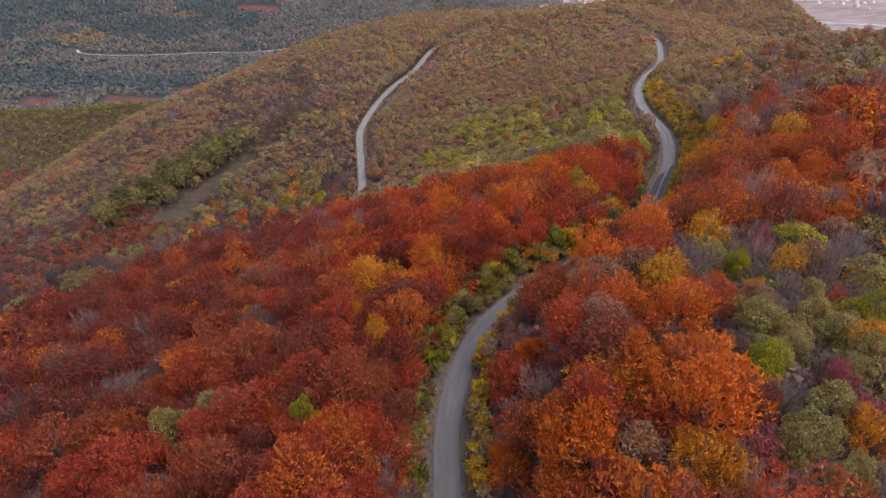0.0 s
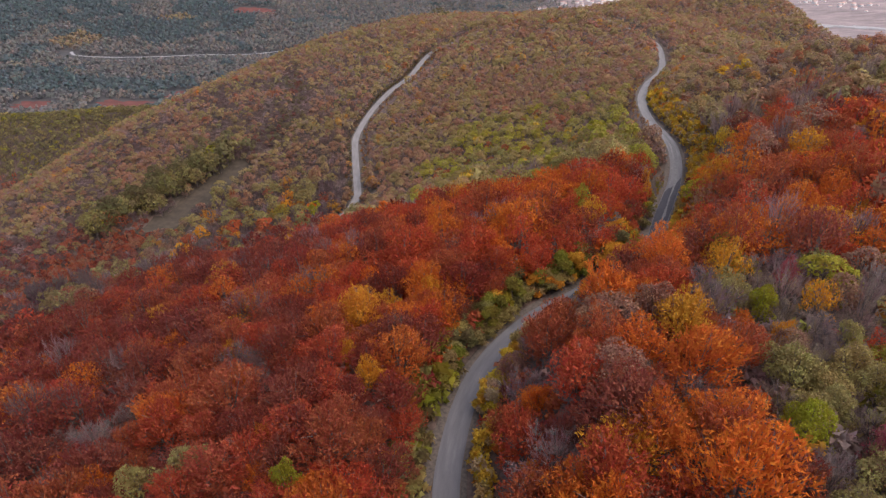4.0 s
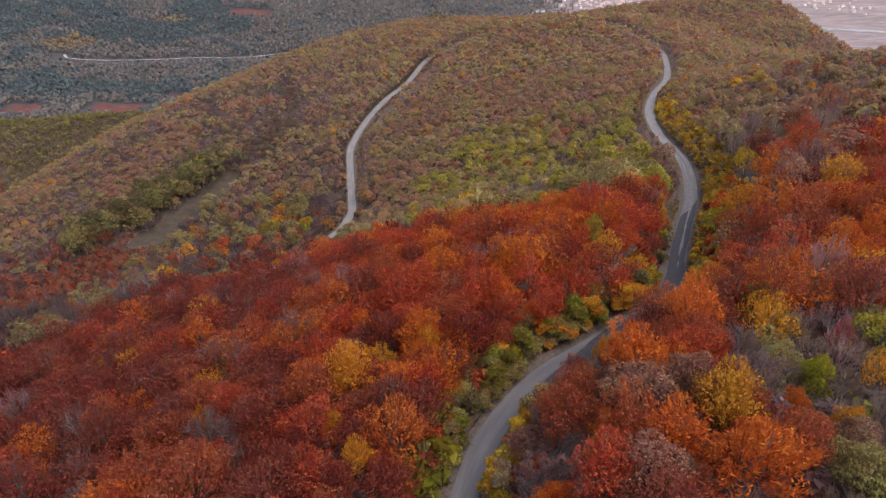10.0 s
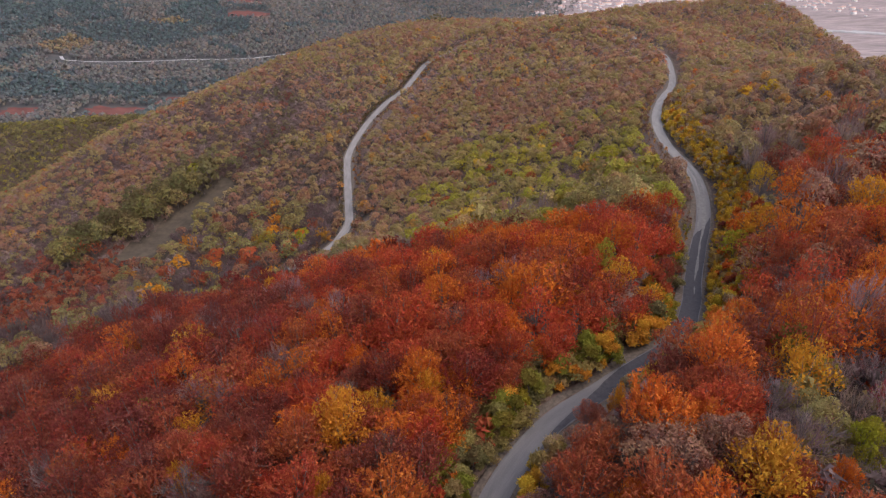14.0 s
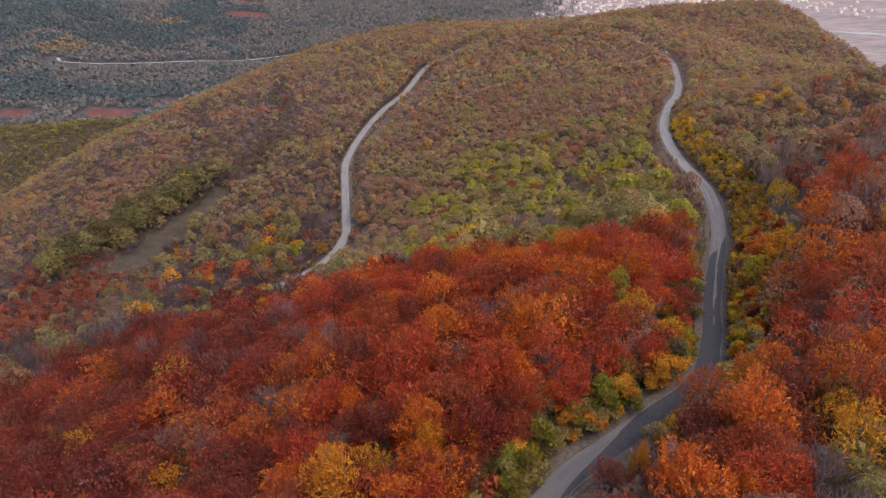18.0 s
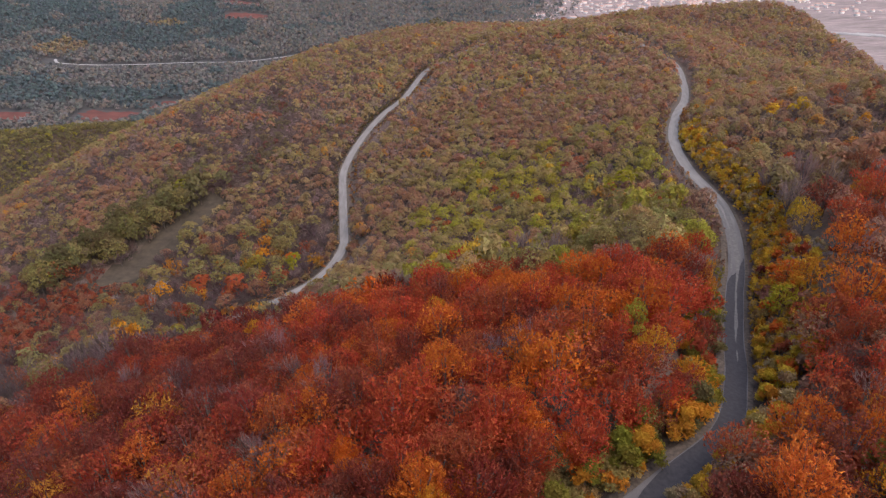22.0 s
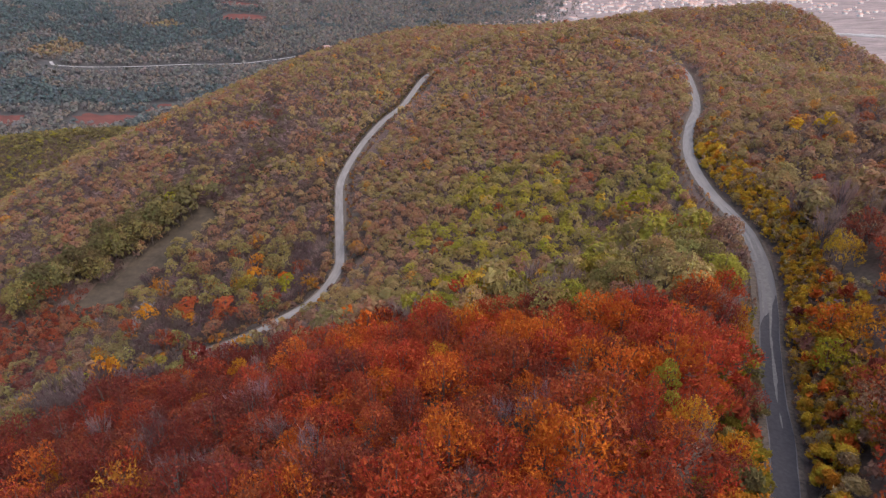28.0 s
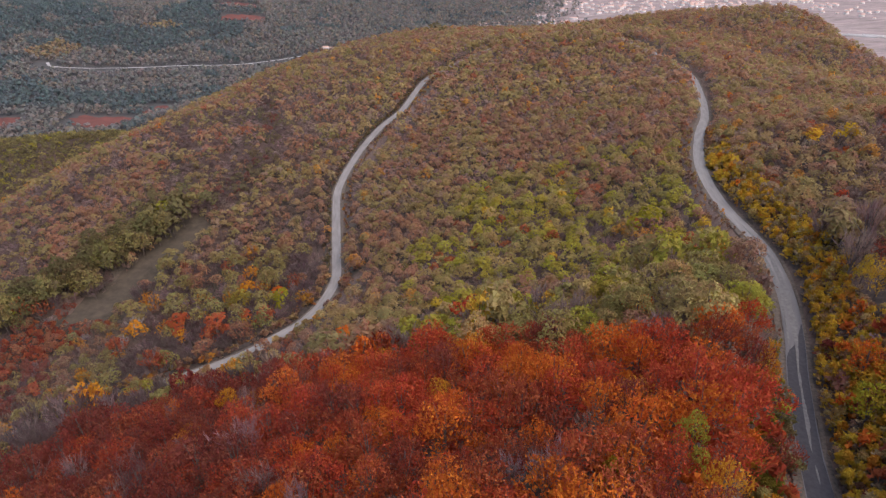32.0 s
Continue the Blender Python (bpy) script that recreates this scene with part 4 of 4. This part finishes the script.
woods("undergrowth", "low autumn undergrowth beneath the trees", undergrowth, LOW_FINE, 17)
woods("verge_saplings", "dense yellow and tawny saplings along the climbing road", [b for b in bushes[295:] if b[1] < 270 and b[0] > 0], SAPLING, 19)
woods("roadside_scrub", "low brown and yellow bushes along the far road", [b for b in bushes[295:] if b[1] >= 270 or b[0] <= 0], LOW, 13)

# ---- the valley: pine belts, scrub, fields, a road, a town ----


def valley_kind(x, y):
    n = patch(x, y, 120, 2.0) * 60
    broken = patch(x, y, 70, 8.0)
    if (1105 < y + n < 1235 and x < -330) or near_line(x, y, [(-1094, 1875), (-820, 1600), (-640, 1560), (-560, 1700), (-700, 1880)]) < 75 + n or (x < -950 and y > 1350 + n):
        return "pine" if broken < 0.3 else "scrub"
    if near_line(x, y, [(-850, 1450), (-820, 1540), (-620, 1690)]) < 40 + n * 0.4:
        return "tan"
    return "pine" if broken > 0.36 else "scrub" if patch(x, y, 90, 7.0) > -0.5 else ""


FARM_ROAD = [(-815, 1392), (-797, 1370), (-760, 1375), (-690, 1385), (-590, 1391), (-490, 1419), (-385, 1468), (-290, 1505), (-182, 1605), (-60, 1700)]
FIELDS = [(-706, 1039, 36, 24), (-550, 1066, 60, 32), (-470, 1135, 40, 22), (-510, 1800, 60, 30), (-560, 1950, 55, 40)]
valley_sites = []
for x, y in scatter(-1750, 470, 960, 2330, 10.4, 77):
    if abs(x) > 0.80 * y + 60 or (natural(x, y) > -208 and y < 1150 and x > -720) or x > 0.28 * (y - 800) + 60 * rng.normal():
        continue
    kind = valley_kind(x, y)
    if not kind or near_line(x, y + 15, FARM_ROAD) < 21 or any(abs(x - a) < w and abs(y - b) < h + 4 for a, b, w, h in FIELDS):
        continue
    valley_sites.append((x, y, rng.uniform(0.7, 1.15), kind))
woods("valley_wood", "pine belts and scrub on the valley floor, tinted blue-grey for haze", valley_sites, CLUMP, 14)

farm = catmull(FARM_ROAD, 12.0)
tagged(strip("valley_road", farm, ground_z(farm[:, 0], farm[:, 1]), -2.6, 2.6, 1.4, PALE_ROAD, 0.5, 8), "pale straight road across the valley floor", "road", kind="structure")


track = catmull([(-1120, 1560), (-1010, 1500), (-932, 1485), (-830, 1400)], 12.0)
tagged(strip("farm_track", track, ground_z(track[:, 0], track[:, 1]), -3.5, 3.5, 1.1, RED_EARTH, 1.2, 9), "red earth track joining the valley road", "road", kind="structure")


def sheet(name, cx_, cy_, half_w, half_d, lift, mat, seed):
    """A field with uneven edges that lies on the ground."""
    r = np.random.default_rng(seed)
    n = 28
    a = 2 * np.pi * np.arange(n) / n
    sq = np.maximum(np.abs(np.cos(a)), np.abs(np.sin(a))) ** -0.8
    wob = 1 + r.uniform(-0.32, 0.16, n)
    rings = []
    for f in (0.02, 0.35, 0.7, 1.0):
        x_, y_ = cx_ + half_w * f * np.cos(a) * sq * wob, cy_ + half_d * f * np.sin(a) * sq * wob
        rings.append(np.stack([x_, y_, ground_z(x_, y_) + lift], 1))
    v = np.concatenate(rings)
    k = np.arange(n)
    f = np.concatenate([np.stack([j * n + k, (j + 1) * n + k, (j + 1) * n + (k + 1) % n, j * n + (k + 1) % n], 1) for j in range(3)])
    return new(name, mesh_from(name, v, f, [mat]))


for i, (a, b, w, h) in enumerate(FIELDS):
    tagged(sheet("field", a, b, w, h, 0.6, RED_EARTH, i), "small field of red ploughed earth on the valley floor", "field", kind="structure")


# ---- the town on the plain beyond the ridge ----


def house_meshes(w, d, h, rise):
    v = np.array([(x, y, z) for z in (-1.5, h) for x, y in ((-w, -d), (w, -d), (w, d), (-w, d))], float)
    walls = mesh_from("wall", v, [(0, 1, 5, 4), (1, 2, 6, 5), (2, 3, 7, 6), (3, 0, 4, 7), (4, 5, 6, 7)], [PLASTER])
    o = 0.5
    rv = [(-w - o, -d - o, h), (w + o, -d - o, h), (w + o, d + o, h), (-w - o, d + o, h), (-w - o, 0, h + rise), (w + o, 0, h + rise)]
    lower = [(x, y, z + 0.05) for x, y, z in rv[:4]]
    roof = mesh_from("roof", np.array(rv[:4] + rv[4:] + lower), [(0, 1, 5), (0, 5, 4), (2, 3, 4), (2, 4, 5), (3, 0, 4), (1, 2, 5), (6, 8, 7), (6, 9, 8)], [ROOFING])
    return walls, roof


HOUSES = [house_meshes(7, 5, 6, 2.6), house_meshes(9, 6, 7.5, 3.0), house_meshes(6, 5, 4, 2.2), house_meshes(16, 8, 6, 2.0)]
house_masters = {}
town = np.random.default_rng(23)
QUARTERS = [(300, 1890, 110, 12, 26), (460, 2040, 120, 40, 40), (700, 2170, 170, 40, 80), (1000, 2240, 230, 50, 110), (1330, 2080, 90, 60, 30), (-245, 1546, 16, 6, 3)]
for cx_, cy_, sx_, sy_, count in QUARTERS:
    for _ in range(count):
        x, y = cx_ + town.normal() * sx_, cy_ + town.normal() * sy_
        k = int(town.choice(4, p=(0.4, 0.25, 0.25, 0.1)))
        at = pose(x, y, float(ground_z(np.array([x]), np.array([y]))[0]), 0, 0, town.uniform(-40, 40)) @ Matrix.Scale(town.uniform(0.5, 0.85), 4)
        if k not in house_masters:
            root = tagged(new("house"), "pale plastered house with a red tiled roof", "house", "houses of the town")
            for data in HOUSES[k]:
                new(data.name.split(".")[0], data).parent = root
            root.matrix_world = at
            house_masters[k] = root
        else:
            copy_thing(house_masters[k], at).matrix_world = at

# Long pale greenhouse roofs on the plain.
for k in range(16):
    x, y = 1020 + k * 11 + town.uniform(-4, 4), 1752 - k * 4.0 + town.uniform(-12, 12)
    z = float(ground_z(np.array([x]), np.array([y]))[0])
    w, d = town.uniform(5, 8), town.uniform(14, 26)
    arch = [(w * math.cos(a), 3.2 * math.sin(a)) for a in np.linspace(0, math.pi, 7)]
    v = np.array([(px, py, pz) for py in (-d, d) for px, pz in [(w, -1)] + arch + [(-w, -1)]])
    n = len(arch) + 2
    root = tagged(new("greenhouse"), "long greenhouse with a pale arched roof", "greenhouse", "greenhouses on the plain")
    new("roof", mesh_from("roof", v, [(j, j + 1, n + j + 1, n + j) for j in range(n - 1)], [PALE_ROAD])).parent = root
    root.matrix_world = pose(x, y, z, 0, 0, town.uniform(55, 75))

# ---- rocks ----


def boulder(size, seed):
    bm = bmesh.new()
    bmesh.ops.create_icosphere(bm, subdivisions=2, radius=size)
    for v in bm.verts:
        v.co *= 1 + 0.45 * noise.noise(v.co / size * 1.3 + Vector((seed, 0, 0)))
        v.co.z *= 0.7
    m = bpy.data.meshes.new("boulder")
    bm.to_mesh(m)
    bm.free()
    m.materials.append(ROCK)
    return m


rock_rng = np.random.default_rng(5)
for x, y, size in ((43, 46, 0.55), (45, 45, 0.3), (42, 48, 0.25)):
    ob = tagged(new("boulder", boulder(size, x)), "pale limestone boulder lying in the scrub", "rock", "pale boulders")
    ob.matrix_world = pose(x, y, float(ground_z(np.array([x]), np.array([y]))[0]) + size * 0.2, 0, 0, 40 * x)
for k in range(14):
    x, y = 418 + rock_rng.uniform(-8, 26), 742 + rock_rng.uniform(-40, 25)
    size = rock_rng.uniform(2.0, 4.5)
    ob = tagged(new("crag", boulder(size, k + 3.3)), "weathered limestone crag on the cliff edge", "rock", "crags of the cliff")
    ob.matrix_world = pose(x, y, float(ground_z(np.array([x]), np.array([y]))[0]) + size * 0.2, 0, 0, 40 * k)
